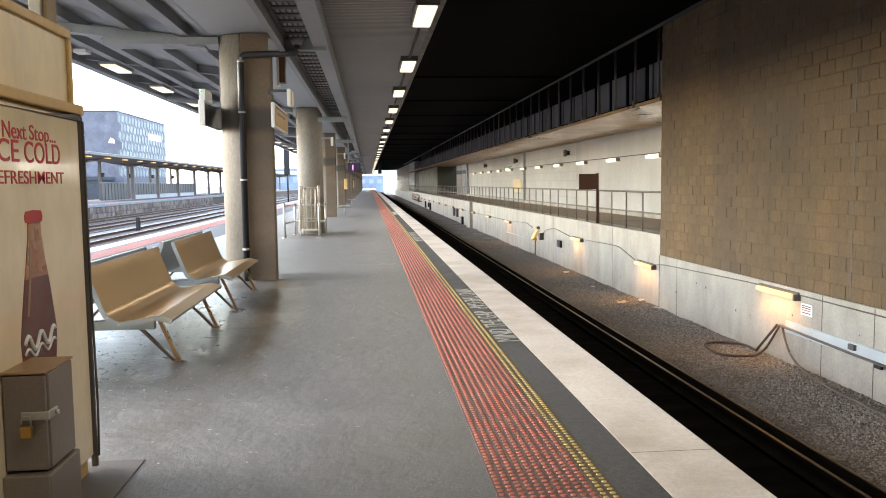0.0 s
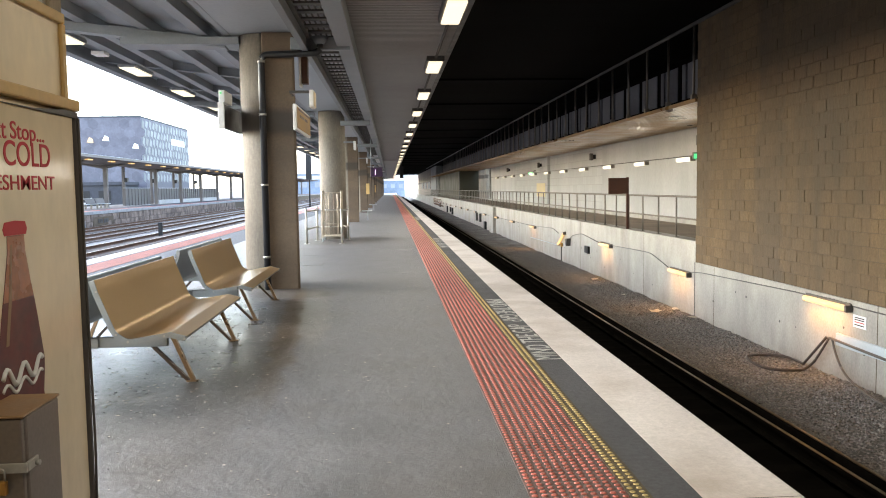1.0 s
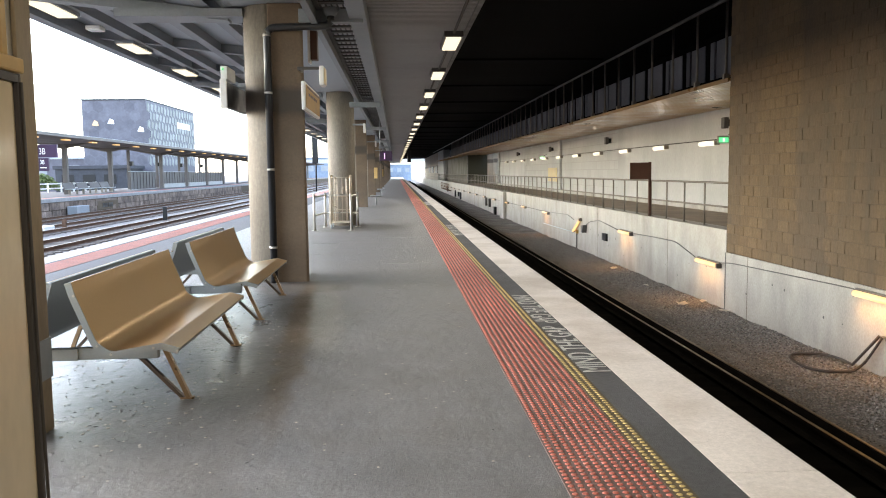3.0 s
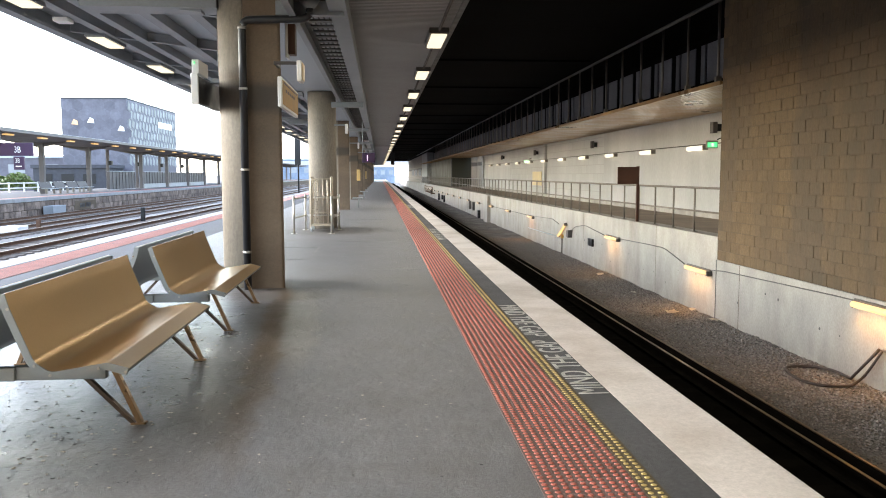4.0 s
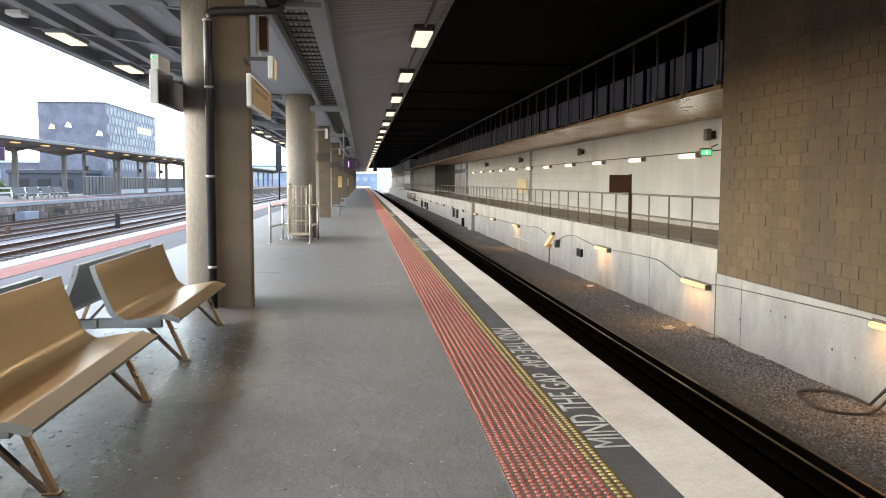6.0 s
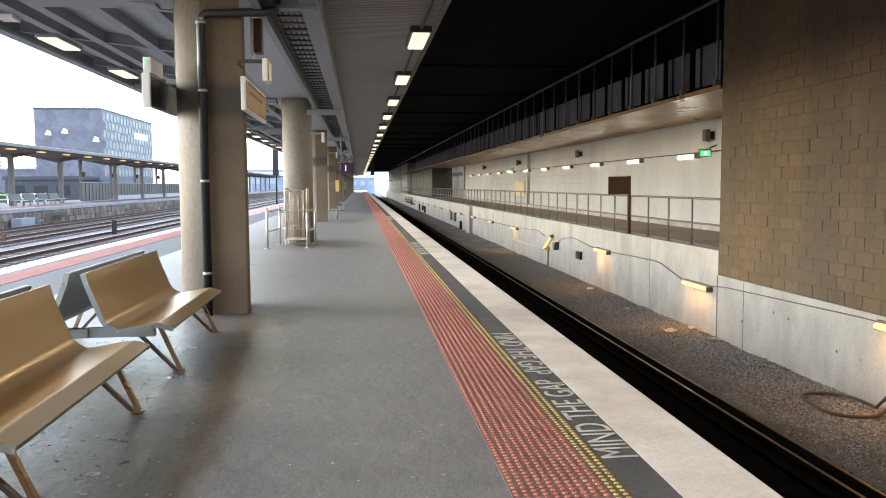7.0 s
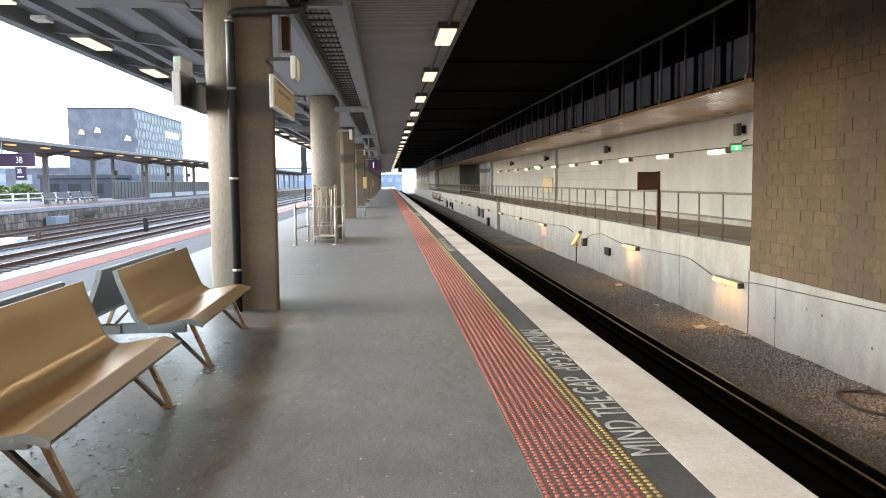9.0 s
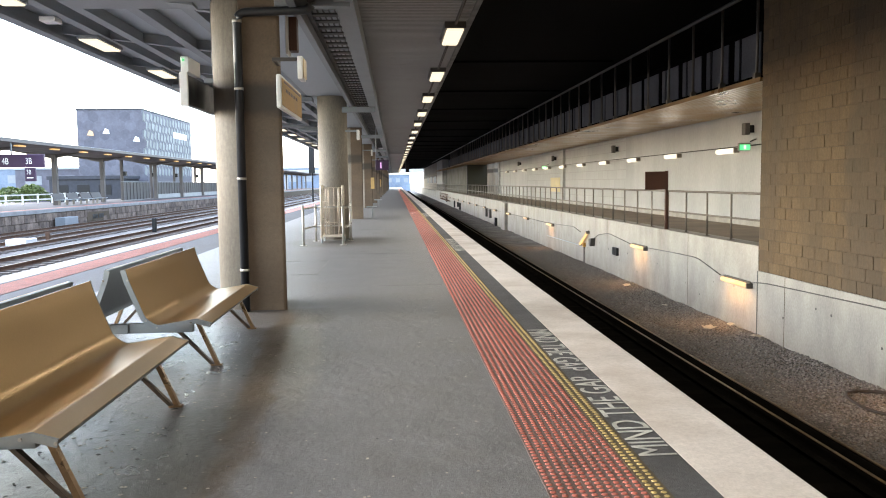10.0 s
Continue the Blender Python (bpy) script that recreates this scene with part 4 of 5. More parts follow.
BX = -1.70
b1 = bench("tan and grey metal bench with V-shaped legs")
b1.matrix_basis = pose(BX, 10.10, 0)
copy_thing(b1, pose(BX, 13.14, 0))
for y in (12.40, 15.44):
    o = copy_thing(b1, pose(-3.195, y, 0, 0, 0, 180))
    tagged(o, "grey-backed metal bench that faces the open tracks")

# ---- drinks machine with locker ----
VX = -1.53
vm = thing("vending_machine", (VX - 0.4, 6.9, 0), "cream drinks machine with a worn bottle advertisement", "vending machine")
part("cabinet", bevelled(0.012, (VX - 0.85, VX - 0.006, 5.9, 7.66, 0.09, 1.93)), M_CREAM, vm)
part("plinth", boxes((VX - 0.80, VX - 0.02, 5.95, 7.60, 0.0, 0.09)), M_YFRAME, vm, "dirty yellow base")
part("side_panel", bevelled(0.006, (VX - 0.003, VX + 0.006, 5.95, 7.62, 0.10, 1.90)), M_ADPANEL, vm, "stained cream advertisement panel")
part("corner_trim", bevelled(0.006, (VX - 0.02, VX + 0.014, 7.650, 7.672, 0.02, 1.93)), M_POST, vm, "grey-brown corner strip")
part("top_trim", prism([(5.9, 1.90), (7.67, 1.90), (7.67, 1.925), (7.55, 1.93), (7.2, 1.905), (6.7, 1.90), (5.9, 1.93)][::-1], "x", VX - 0.01, VX + 0.012), M_DKFRAME, vm)
part("roof_cap", bevelled(0.008, (VX - 0.86, VX + 0.02, 5.88, 7.69, 1.932, 1.985)), M_YFRAME, vm, "yellowed cap strip")
hd = part("header_box", bevelled(0.008, (VX - 0.80, VX - 0.03, 5.9, 7.62, 1.987, 2.36)), M_CREAM, vm, "cream header box with a yellowed frame")
part("frame_bar", bevelled(0.006, (VX - 0.031, VX - 0.012, 5.9, 7.64, 2.325, 2.372)), M_YFRAME, hd)
part("frame_bar", bevelled(0.006, (VX - 0.031, VX - 0.012, 7.60, 7.645, 1.988, 2.324)), M_YFRAME, hd)
for word, size, y, z, wide in (("Next", 0.072, 6.735, 1.765, 0.235), ("Stop...", 0.090, 7.005, 1.747, 0.30), ("ICE", 0.098, 6.64, 1.664, 0.245), ("COLD", 0.098, 6.94, 1.664, 0.415), ("REFRESHMENT", 0.058, 6.60, 1.570, 0.79)):
    lettering("word", word, size, pose(VX + 0.0065, y, z, 90, 0, 90), M_REDINK, vm, width=wide, bold=0.005)
half = [(0.0, 0.55), (0.19, 0.56), (0.195, 0.66), (0.180, 0.74), (0.195, 0.82), (0.200, 0.88), (0.180, 0.96), (0.160, 1.04), (0.138, 1.12), (0.105, 1.22), (0.075, 1.33), (0.070, 1.395)]
cy = 7.0
out = [(cy + u, v) for u, v in half] + [(cy - u, v) for u, v in half[:0:-1]]
part("bottle_print", prism(out, "x", VX + 0.0062, VX + 0.0078), M_COLA, vm, "printed dark brown glass bottle")
neck = [(0.070, 1.393), (0.074, 1.33), (0.104, 1.22), (0.128, 1.145)]
part("neck_print", prism([(cy - u, v) for u, v in neck] + [(cy + u, v) for u, v in neck[::-1]], "x", VX + 0.0078, VX + 0.0081), M_BOTTLENECK, vm, "printed amber bottle neck")
part("cap_print", prism([(cy - 0.09, 1.396), (cy + 0.09, 1.396), (cy + 0.10, 1.42), (cy + 0.085, 1.447), (cy, 1.452), (cy - 0.085, 1.447), (cy - 0.10, 1.42)], "x", VX + 0.0062, VX + 0.008), M_REDINK, vm, "printed red bottle cap")
for z0, amp, r in ((0.86, 0.035, 0.011), (0.815, 0.022, 0.007)):
    path = [(VX + 0.009, cy - 0.17 + 0.017 * k, z0 + amp * math.sin(k * 0.75)) for k in range(21)]
    part("label_swash", tubes(r, path, seg=6), M_WHITE, vm, "white wavy mark on the bottle")
part("bottle_shine", prism([(cy - 0.05, 1.36), (cy - 0.035, 1.36), (cy - 0.06, 1.15), (cy - 0.10, 0.98), (cy - 0.125, 0.98), (cy - 0.085, 1.15)], "x", VX + 0.0080, VX + 0.0086), M_LEG, vm, "pale highlight on the printed bottle")
bm = bmesh.new()
tube(bm, bent([(VX + 0.02, 7.655, 1.90), (VX + 0.02, 7.66, 1.0), (VX + 0.03, 7.65, 0.35), (VX + 0.02, 7.662, 0.08)], 0.1, 4), 0.006, 6)
part("cable", bm, M_CABLE, vm, "thin grey cable down the corner")

fp = thing("steel_post", (-2.42, 9.65, 0), "cream-painted steel post with a grey patch plate", "post")
part("web", bevelled(0.006, (-2.505, -2.42, 9.56, 9.80, 0.0, 3.94)), M_POSTPALE, fp)
part("flange", bevelled(0.006, (-2.417, -2.39, 9.60, 9.80, 0.0, 3.94)), M_POSTTAN, fp, "tan painted side")
part("patch", bevelled(0.004, (-2.42, -2.383, 9.59, 9.81, 0.33, 0.58)), M_GREYSTEEL, fp, "grey patch plate")

LX = -1.345
lk = thing("locker", (LX - 0.1, 6.7, 0), "grey steel locker with a padlocked door", "locker")
part("base", bevelled(0.008, (VX + 0.008, LX + 0.012, 6.555, 6.90, 0.0, 0.37)), M_LOCKER, lk)
part("body", bevelled(0.008, (VX + 0.008, LX, 6.612, 6.885, 0.378, 0.785)), M_LOCKER, lk)
part("door", bevelled(0.005, (VX + 0.012, LX - 0.006, 6.585, 6.61, 0.382, 0.782)), M_LOCKER, lk)
part("top", bevelled(0.004, (VX + 0.008, LX + 0.004, 6.58, 6.89, 0.787, 0.797)), M_LOCKTOP, lk, "brown worn top plate")
hasp = part("hasp", bevelled(0.003, (LX - 0.10, LX + 0.012, 6.572, 6.584, 0.598, 0.632)), M_GALV, lk)
part("hasp_end", bevelled(0.003, (LX + 0.001, LX + 0.012, 6.586, 6.67, 0.598, 0.632)), M_GALV, hasp)
part("bolt", tubes(0.010, [(LX + 0.012, 6.645, 0.612), (LX + 0.026, 6.645, 0.612)]), M_CHROME, lk)
pl = thing("padlock", (LX - 0.075, 6.56, 0.56), "small brass padlock on the locker hasp", "padlock")
part("case", bevelled(0.006, (LX - 0.10, LX - 0.05, 6.549, 6.571, 0.528, 0.578)), M_BRASS, pl)
part("shackle", tubes(0.004, bent([(LX - 0.093, 6.56, 0.574), (LX - 0.093, 6.56, 0.618), (LX - 0.057, 6.56, 0.618), (LX - 0.057, 6.56, 0.574)], 0.015)), M_CHROME, pl, "steel shackle")
structure("floor_patch", boxes((-1.62, -1.30, 6.0, 7.78, 0.0, 0.006)), M_FARPLAT, "smooth pale floor plate by the machine", "floor plate")

# ---- pipe, signs and boxes at the first column ----
dp = thing("drain_pipe", (-2.02, 16.38, 0), "black drain pipe down the column with steel clamps", "pipe")
part("pipe", tubes(0.052, bent([(-2.0, 16.375, 0.0), (-2.0, 16.375, 3.62), (-1.09, 16.27, 3.63), (-1.09, 16.27, 3.84)], 0.12, 6), seg=14), M_BLACKPIPE, dp)
for z in (0.50, 1.62, 2.70, 3.50):
    part("clamp", cyl(bmesh.new(), -2.0, 16.375, z, z + 0.032, 0.058, seg=16), M_GALV, dp, "galvanised clamp")
part("hopper", cyl(bmesh.new(), -1.09, 16.27, 3.76, 3.868, 0.07, 0.14, seg=16), M_GREYSTEEL, dp, "grey funnel at the pipe's top")
ps = thing("platform_sign", (-1.46, 16.5, 2.45), "pale hanging sign with a yellowed face and unreadable lettering", "sign")
part("frame", bevelled(0.012, (-1.487, -1.433, 15.90, 17.95, 2.445, 2.83)), M_WHITE, ps)
face = part("face", bevelled(0.003, (-1.431, -1.424, 15.96, 17.89, 2.48, 2.795)), G_SIGN, ps, "yellowed glossy face")
for k in range(5):
    part("writing_bar", boxes((-1.4235, -1.422, 16.25 + 0.24 * k, 16.43 + 0.24 * k, 2.66, 2.70)), M_BROWN, face)
part("writing_bar", boxes((-1.4235, -1.422, 16.1, 17.75, 2.755, 2.78)), M_BROWN, face)
for z in (2.5, 2.75):
    part("bracket", bevelled(0.004, (-1.60, -1.488, 16.9, 16.97, z, z + 0.05)), M_DKFRAME, ps)
ex = thing("exit_light", (-1.2, 16.1, 2.78), "small white double-sided emergency light on a bracket", "light fitting")
part("case", bevelled(0.01, (-1.235, -1.175, 15.87, 16.20, 2.77, 3.03)), M_WHITE, ex)
part("lens", bevelled(0.008, (-1.174, -1.160, 15.90, 16.17, 2.79, 3.01)), M_CREAM, ex, "cream lens")
part("arm", bevelled(0.005, (-1.55, -1.236, 16.05, 16.10, 3.0, 3.04)), M_DKFRAME, ex)
part("stay", bevelled(0.005, (-1.55, -1.51, 16.10, 16.50, 3.0, 3.04)), M_DKFRAME, ex)
mon = thing("train_indicator", (-2.55, 16.5, 2.45), "dark glossy train indicator in a pale case beside the column", "display")
part("case", bevelled(0.012, (-2.57, -2.50, 15.95, 17.4, 2.49, 2.84)), M_BLACK, mon)
part("end_panel", bevelled(0.008, (-2.58, -2.49, 15.90, 15.948, 2.47, 2.86)), M_WHITE, mon, "pale end panel")
part("arm", bevelled(0.005, (-2.51, -2.36, 16.8, 16.95, 2.84, 2.90)), M_GREYSTEEL, mon)
ex2 = thing("exit_light", (-2.55, 16.0, 2.88), "small pale emergency light with a green lamp", "light fitting")
part("case", bevelled(0.008, (-2.57, -2.48, 15.94, 16.5, 2.862, 3.04)), M_WHITE, ex2)
part("indicator", cyl(bmesh.new(), -2.54, 15.938, 2.985, 3.01, 0.014, seg=10), G_GREEN, ex2, "green lamp")
jb = thing("junction_box", (-1.36, 16.9, 3.1), "brown and white junction box on the column side", "junction box")
part("case", bevelled(0.008, (-1.44, -1.34, 16.8, 17.0, 3.24, 3.66)), M_BROWN, jb)
part("cover", bevelled(0.006, (-1.475, -1.442, 16.75, 17.0, 3.19, 3.66)), M_WHITE, jb)
solo("column_conduit", tubes(0.014, bent([(-2.40, 16.86, 3.95), (-2.40, 16.84, 3.3), (-2.405, 16.84, 3.1), (-2.39, 16.86, 2.85)], 0.05)), M_CABLE, "thin conduit down the column side", "conduit")

# ---- guard rail and roll cage at the second column ----
gr = thing("guard_rail", (-2.0, 27.2, 0), "polished tube guard rail in front of a column", "guard rail")
for x, y, h in ((-2.47, 26.85, 1.02), (-2.30, 28.35, 1.02), (-1.47, 26.85, 1.0), (-1.36, 28.4, 1.02)):
    post = part("post", cyl(bmesh.new(), x, y, 0.01, h, 0.030, seg=14), M_CHROME, gr)
    part("base_plate", cyl(bmesh.new(), x, y, 0, 0.012, 0.085, seg=16), M_CHROME, post)
for z in (0.42, 0.93):
    part("cross_bar", tubes(0.022, [(-2.47, 26.85, z), (-2.30, 28.35, z)]), M_CHROME, gr)
    part("cross_bar", tubes(0.022, [(-1.47, 26.85, z), (-1.36, 28.4, z)]), M_CHROME, gr)
    part("cross_bar", tubes(0.022, [(-2.30, 28.35, z), (-1.36, 28.4, z)]), M_CHROME, gr)
rc = thing("roll_cage", (-1.7, 27.6, 0), "empty galvanised wire roll cage on castors", "roll cage")
x0, x1, y0, y1 = -2.08, -1.53, 27.7, 28.45
for x, y in ((x0, y0), (x1, y0), (x0, y1), (x1, y1)):
    cs = part("castor", tubes(0.062, [(x - 0.018, y, 0.062), (x + 0.018, y, 0.062)], seg=14), M_BLUEGREY, rc)
    part("fork", bevelled(0.003, (x - 0.025, x + 0.025, y - 0.025, y + 0.025, 0.07, 0.15)), M_CHROME, cs)
part("deck", bevelled(0.005, (x0 - 0.02, x1 + 0.02, y0 - 0.02, y1 + 0.02, 0.15, 0.175)), M_CAGE, rc)
for x in (x0, x1):
    part("side_frame", tubes(0.019, bent([(x, y0, 0.17), (x, y0, 1.50), (x, y1, 1.50), (x, y1, 0.17)], 0.1)), M_CAGE, rc)
    for z in (0.38, 0.62, 0.86, 1.10, 1.32):
        part("side_bar", tubes(0.011, [(x, y0, z), (x, y1, z)], seg=6), M_CAGE, rc)
    for k in range(1, 5):
        yy = y0 + (y1 - y0) * k / 5
        part("upright_bar", tubes(0.010, [(x, yy, 0.17), (x, yy, 1.49)], seg=6), M_CAGE, rc)
for k in range(1, 4):
    xx = x0 + (x1 - x0) * k / 4
    part("upright_bar", tubes(0.010, [(xx, y1, 0.17), (xx, y1, 1.45)], seg=6), M_CAGE, rc)
for z in (0.62, 1.10, 1.45):
    part("front_bar", tubes(0.011, [(x0, y0, z), (x0 + 0.16, y0 + 0.02, z)], seg=6), M_CAGE, rc)
for x in (x0 + 0.12, x1 - 0.12):
    part("folded_side", tubes(0.012, bent([(x, y0 + 0.06, 0.19), (x, y0 + 0.06, 1.42), (x, y1 - 0.08, 1.42), (x, y1 - 0.08, 0.19)], 0.06)), M_CAGE, rc)
for z in (0.34, 0.58, 0.82, 1.06, 1.28):
    part("folded_bar", tubes(0.009, [(x0 + 0.12, y0 + 0.06, z), (x0 + 0.12, y1 - 0.08, z)], seg=6), M_CAGE, rc)
for z in (0.5, 0.9, 1.45):
    part("back_bar", tubes(0.012, [(x0, y1, z), (x1, y1, z)], seg=6), M_CAGE, rc)

# ---- far end of the platform ----
nb = thing("platform_number", (-0.63, 38, 2.05), "dark purple hanging platform number sign", "sign")
part("board", bevelled(0.01, (-0.88, -0.36, 38.0, 38.12, 2.06, 2.45)), M_PURPLE, nb)
lettering("digit", "1", 0.22, pose(-0.68, 37.998, 2.14, 90, 0, 0), G_MAGENTA, nb, bold=0.012)
part("hanger", tubes(0.02, [(-0.85, 38.06, 2.44), (-0.85, 38.06, 3.72)]), M_GREYSTEEL, nb)
sg = thing("signal_box", (1.3, 95, 3.2), "dark hanging signal case under the deck", "signal")
part("case", bevelled(0.03, (1.09, 1.50, 95, 95.4, 2.65, 4.05)), M_BLACK, sg)
part("hanger", tubes(0.04, [(1.3, 95.2, 4.05), (1.3, 95.2, CZ)]), M_BLACK, sg)
for y in (44.5, 60.0):
    w = thing("column_bench", (-1.45, y, 0), "small grey seat against a column", "bench", "seats at far columns")
    part("seat", bevelled(0.02, (-1.50, -1.0, y - 1.0, y + 0.2, 0.43, 0.47)), M_SEATBACK, w)
    part("leg", tubes(0.02, [(-1.2, y - 0.8, 0), (-1.2, y - 0.8, 0.43)]), M_SEATBACK, w)
    part("leg", tubes(0.02, [(-1.2, y, 0), (-1.2, y, 0.43)]), M_SEATBACK, w)
for y in (57.0, 82.0):
    solo("notice_box", bevelled(0.02, (-1.62, -1.40, y - 0.4, y + 0.2, 1.2, 1.9)), M_YFRAME, "tan notice box on a column", "notice box")
for y, x in ((28.9, -1.45), (42.2, -1.51), (57.3, -1.51), (70.0, -1.51)):
    e = thing("exit_light", (-1.13, y, 2.78), "small white emergency light on a bracket", "light fitting")
    part("case", bevelled(0.01, (-1.165, -1.095, y - 0.15, y + 0.15, 2.76, 3.03)), M_WHITE, e)
    part("arm", bevelled(0.005, (x - 0.03, -1.166, y - 0.03, y + 0.03, 2.98, 3.03)), M_GREYSTEEL, e)

# ---- gear on the retaining wall ----
wires = [bent([(WX - 0.02, 9.0, -0.26), (WX - 0.02, 15.0, -0.25), (WX - 0.02, 16.5, -0.25), (WX - 0.02, 20.7, -0.36), (WX - 0.02, 21.3, -0.42)], 0.3),
         bent([(WX - 0.015, 22.7, -0.44), (WX - 0.015, 24.0, -0.20), (WX - 0.015, 25.5, -0.22), (WX - 0.015, 27.7, -0.27)], 0.3),
         bent([(WX - 0.015, 29.1, -0.28), (WX - 0.015, 31.5, -0.12), (WX - 0.015, 33.0, -0.28), (WX - 0.015, 33.4, -0.45)], 0.4),
         bent([(WX - 0.015, 35.3, -0.32), (WX - 0.015, 36.5, -0.18), (WX - 0.015, 40.5, -0.28)], 0.3),
         [(WX - 0.015, 41.9, -0.30), (WX - 0.015, 60, -0.38), (WX - 0.015, 118, -0.38)]]
structure("wall_cable", tubes(0.011, *wires, seg=6), M_CABLE, "grey cable looping between the wall lamps", "cable")
c = thing("wall_speaker", (WX - 0.06, 33.4, -0.55), "dark horn speaker on the concrete wall", "speaker")
part("horn", prism([(33.2, -0.40), (33.55, -0.44), (33.5, -0.66), (33.3, -0.68)], "x", WX - 0.16, WX - 0.003), M_CABLE, c)
solo("wall_hatch", bevelled(0.01, (WX - 0.08, WX - 0.003, 30.35, 30.85, -0.74, -0.50)), M_BLACK, "black box on the concrete wall", "box")
st = thing("wall_standpipe", (WX - 0.06, 34.6, -1.4), "thin standpipe with a valve against the wall", "standpipe")
part("pipe", tubes(0.022, [(WX - 0.06, 34.6, -1.42), (WX - 0.06, 34.6, -0.72)]), M_CABLE, st)
part("valve", bevelled(0.01, (WX - 0.11, WX - 0.02, 34.5, 34.72, -0.80, -0.66)), M_BRASS, st)
part("feed", tubes(0.014, [(WX - 0.03, 34.7, -0.80), (WX - 0.03, 41.6, -0.86)], seg=6), M_BLUEGREY, st)
nt = thing("wall_notice", (WX - 0.02, 14.8, -0.42), "small white notice with red and black lines", "notice")
part("plate", bevelled(0.002, (WX - 0.03, WX - 0.021, 14.57, 14.89, -0.54, -0.36)), M_WHITE, nt)
for k, (z, m) in enumerate(((-0.395, M_BLACK), (-0.425, M_BLACK), (-0.46, M_REDINK), (-0.50, M_BLACK))):
    part("writing_bar", boxes((WX - 0.033, WX - 0.031, 14.61, 14.85, z - 0.007, z + 0.007)), m, nt)
dk = thing("cable_duct", (WX - 0.03, 14, -0.9), "pale blue-grey duct with a cable along the wall", "duct")
part("duct", bevelled(0.01, (WX - 0.07, WX - 0.021, 7.0, 15.27, -0.885, -0.70)), M_BLUEGREY, dk)
part("cable", tubes(0.02, bent([(WX - 0.09, 15.4, -0.80), (WX - 0.09, 14.4, -0.83), (WX - 0.09, 13.3, -0.86), (WX - 0.09, 7.0, -0.93)], 0.2), seg=6), M_CABLE, dk)
part("bracket", bevelled(0.01, (WX - 0.12, WX - 0.07, 13.38, 13.52, -0.80, -0.72)), M_CABLE, dk)
part("bracket", bevelled(0.01, (WX - 0.11, WX - 0.07, 12.8, 12.95, -0.93, -0.88)), M_BLACK, dk)
hs = thing("hose", (6.2, 16.3, -1.38), "dark hose that hangs from the wall and loops on ballast", "hose")
loop = [(6.12 + 0.38 * math.cos(a), 16.2 + 0.62 * math.sin(a), -1.34 + 0.012 * math.sin(3 * a)) for a in np.linspace(0.2, 5.6, 24)]
part("loop", tubes(0.022, bent([(WX - 0.05, 15.55, -0.82), (WX - 0.14, 15.7, -1.05), (6.42, 15.9, -1.31)], 0.15) + loop, seg=8), M_HOSE, hs)
part("second_hose", tubes(0.02, bent([(WX - 0.05, 15.48, -0.82), (WX - 0.12, 15.6, -1.08), (6.46, 15.75, -1.32), (6.2, 15.6, -1.34)], 0.2), seg=8), M_HOSE, hs)
part("grey_hose", tubes(0.018, bent([(WX - 0.06, 15.38, -0.80), (WX - 0.10, 15.2, -1.05), (6.42, 14.7, -1.25), (6.2, 13.7, -1.29), (6.12, 12.1, -1.29), (6.15, 8, -1.29)], 0.3), seg=8), M_CABLE, hs)
for y, z0, z1, wd in ((59.3, -1.4, -0.85, 0.6), (62.5, -1.0, -0.4, 0.5), (64.8, -1.0, -0.4, 0.4), (88.8, -1.3, -0.6, 0.8), (91.5, -1.1, -0.6, 0.6), (96.2, -1.3, -0.55, 0.8), (110, -1.0, -0.5, 0.8)):
    solo("wall_cabinet", bevelled(0.015, (WX - 0.16, WX - 0.003, y, y + wd, z0, z1)), M_CABLE if wd < 0.6 else M_BLACK, "dark equipment box on the concrete wall", "equipment box")
for z, y in ((2.70, 27.8), (2.70, 41.0), (2.70, 54.4), (2.70, 67.8)):
    f = thing("floodlight", (9.5, y, z), "dark unlit floodlight on the walkway wall", "floodlight", "walkway floodlights")
    part("body", bevelled(0.02, (9.32, 9.46, y - 0.12, y + 0.12, z + 0.04, z + 0.36)), M_CABLE, f)
    part("bracket", bevelled(0.01, (9.46, 9.597, y - 0.07, y + 0.07, z + 0.1, z + 0.3)), M_BLACK, f)
for y in (27.6, 56.5):
    e = thing("exit_sign", (9.3, y, 2.4), "lit green exit sign on an arm over the walkway", "exit sign")
    part("case", bevelled(0.008, (9.10, 9.42, y - 0.05, y + 0.05, 2.31, 2.52)), M_RAILING, e)
    fc = part("face", boxes((9.12, 9.40, y - 0.056, y - 0.052, 2.33, 2.47)), G_GREEN, e, "glowing green face")
    part("figure_bar", boxes((9.23, 9.29, y - 0.06, y - 0.0575, 2.35, 2.45)), G_UPTUBE, fc)
    part("arm", tubes(0.015, [(9.42, y, 2.55), (9.598, y, 2.62)]), M_BLACK, e)
for y, w in ((51.8, 0.25), (80.0, 0.6)):
    structure("wall_pier", boxes((9.45, 9.597, y, y + w, 0.302, 3.38)), M_BACKWALL, "painted pier of the walkway wall", "pier")
solo("wall_panel", bevelled(0.01, (9.56, 9.597, 53.2, 56.0, 0.9, 1.75)), M_OLDYELLOW, "faded yellow panel on the walkway wall", "panel")
structure("walkway_kerb", boxes((9.3, 9.597, 21, 80, 0.302, 0.46)), M_LIGHTCON, "low kerb along the walkway wall", "kerb")

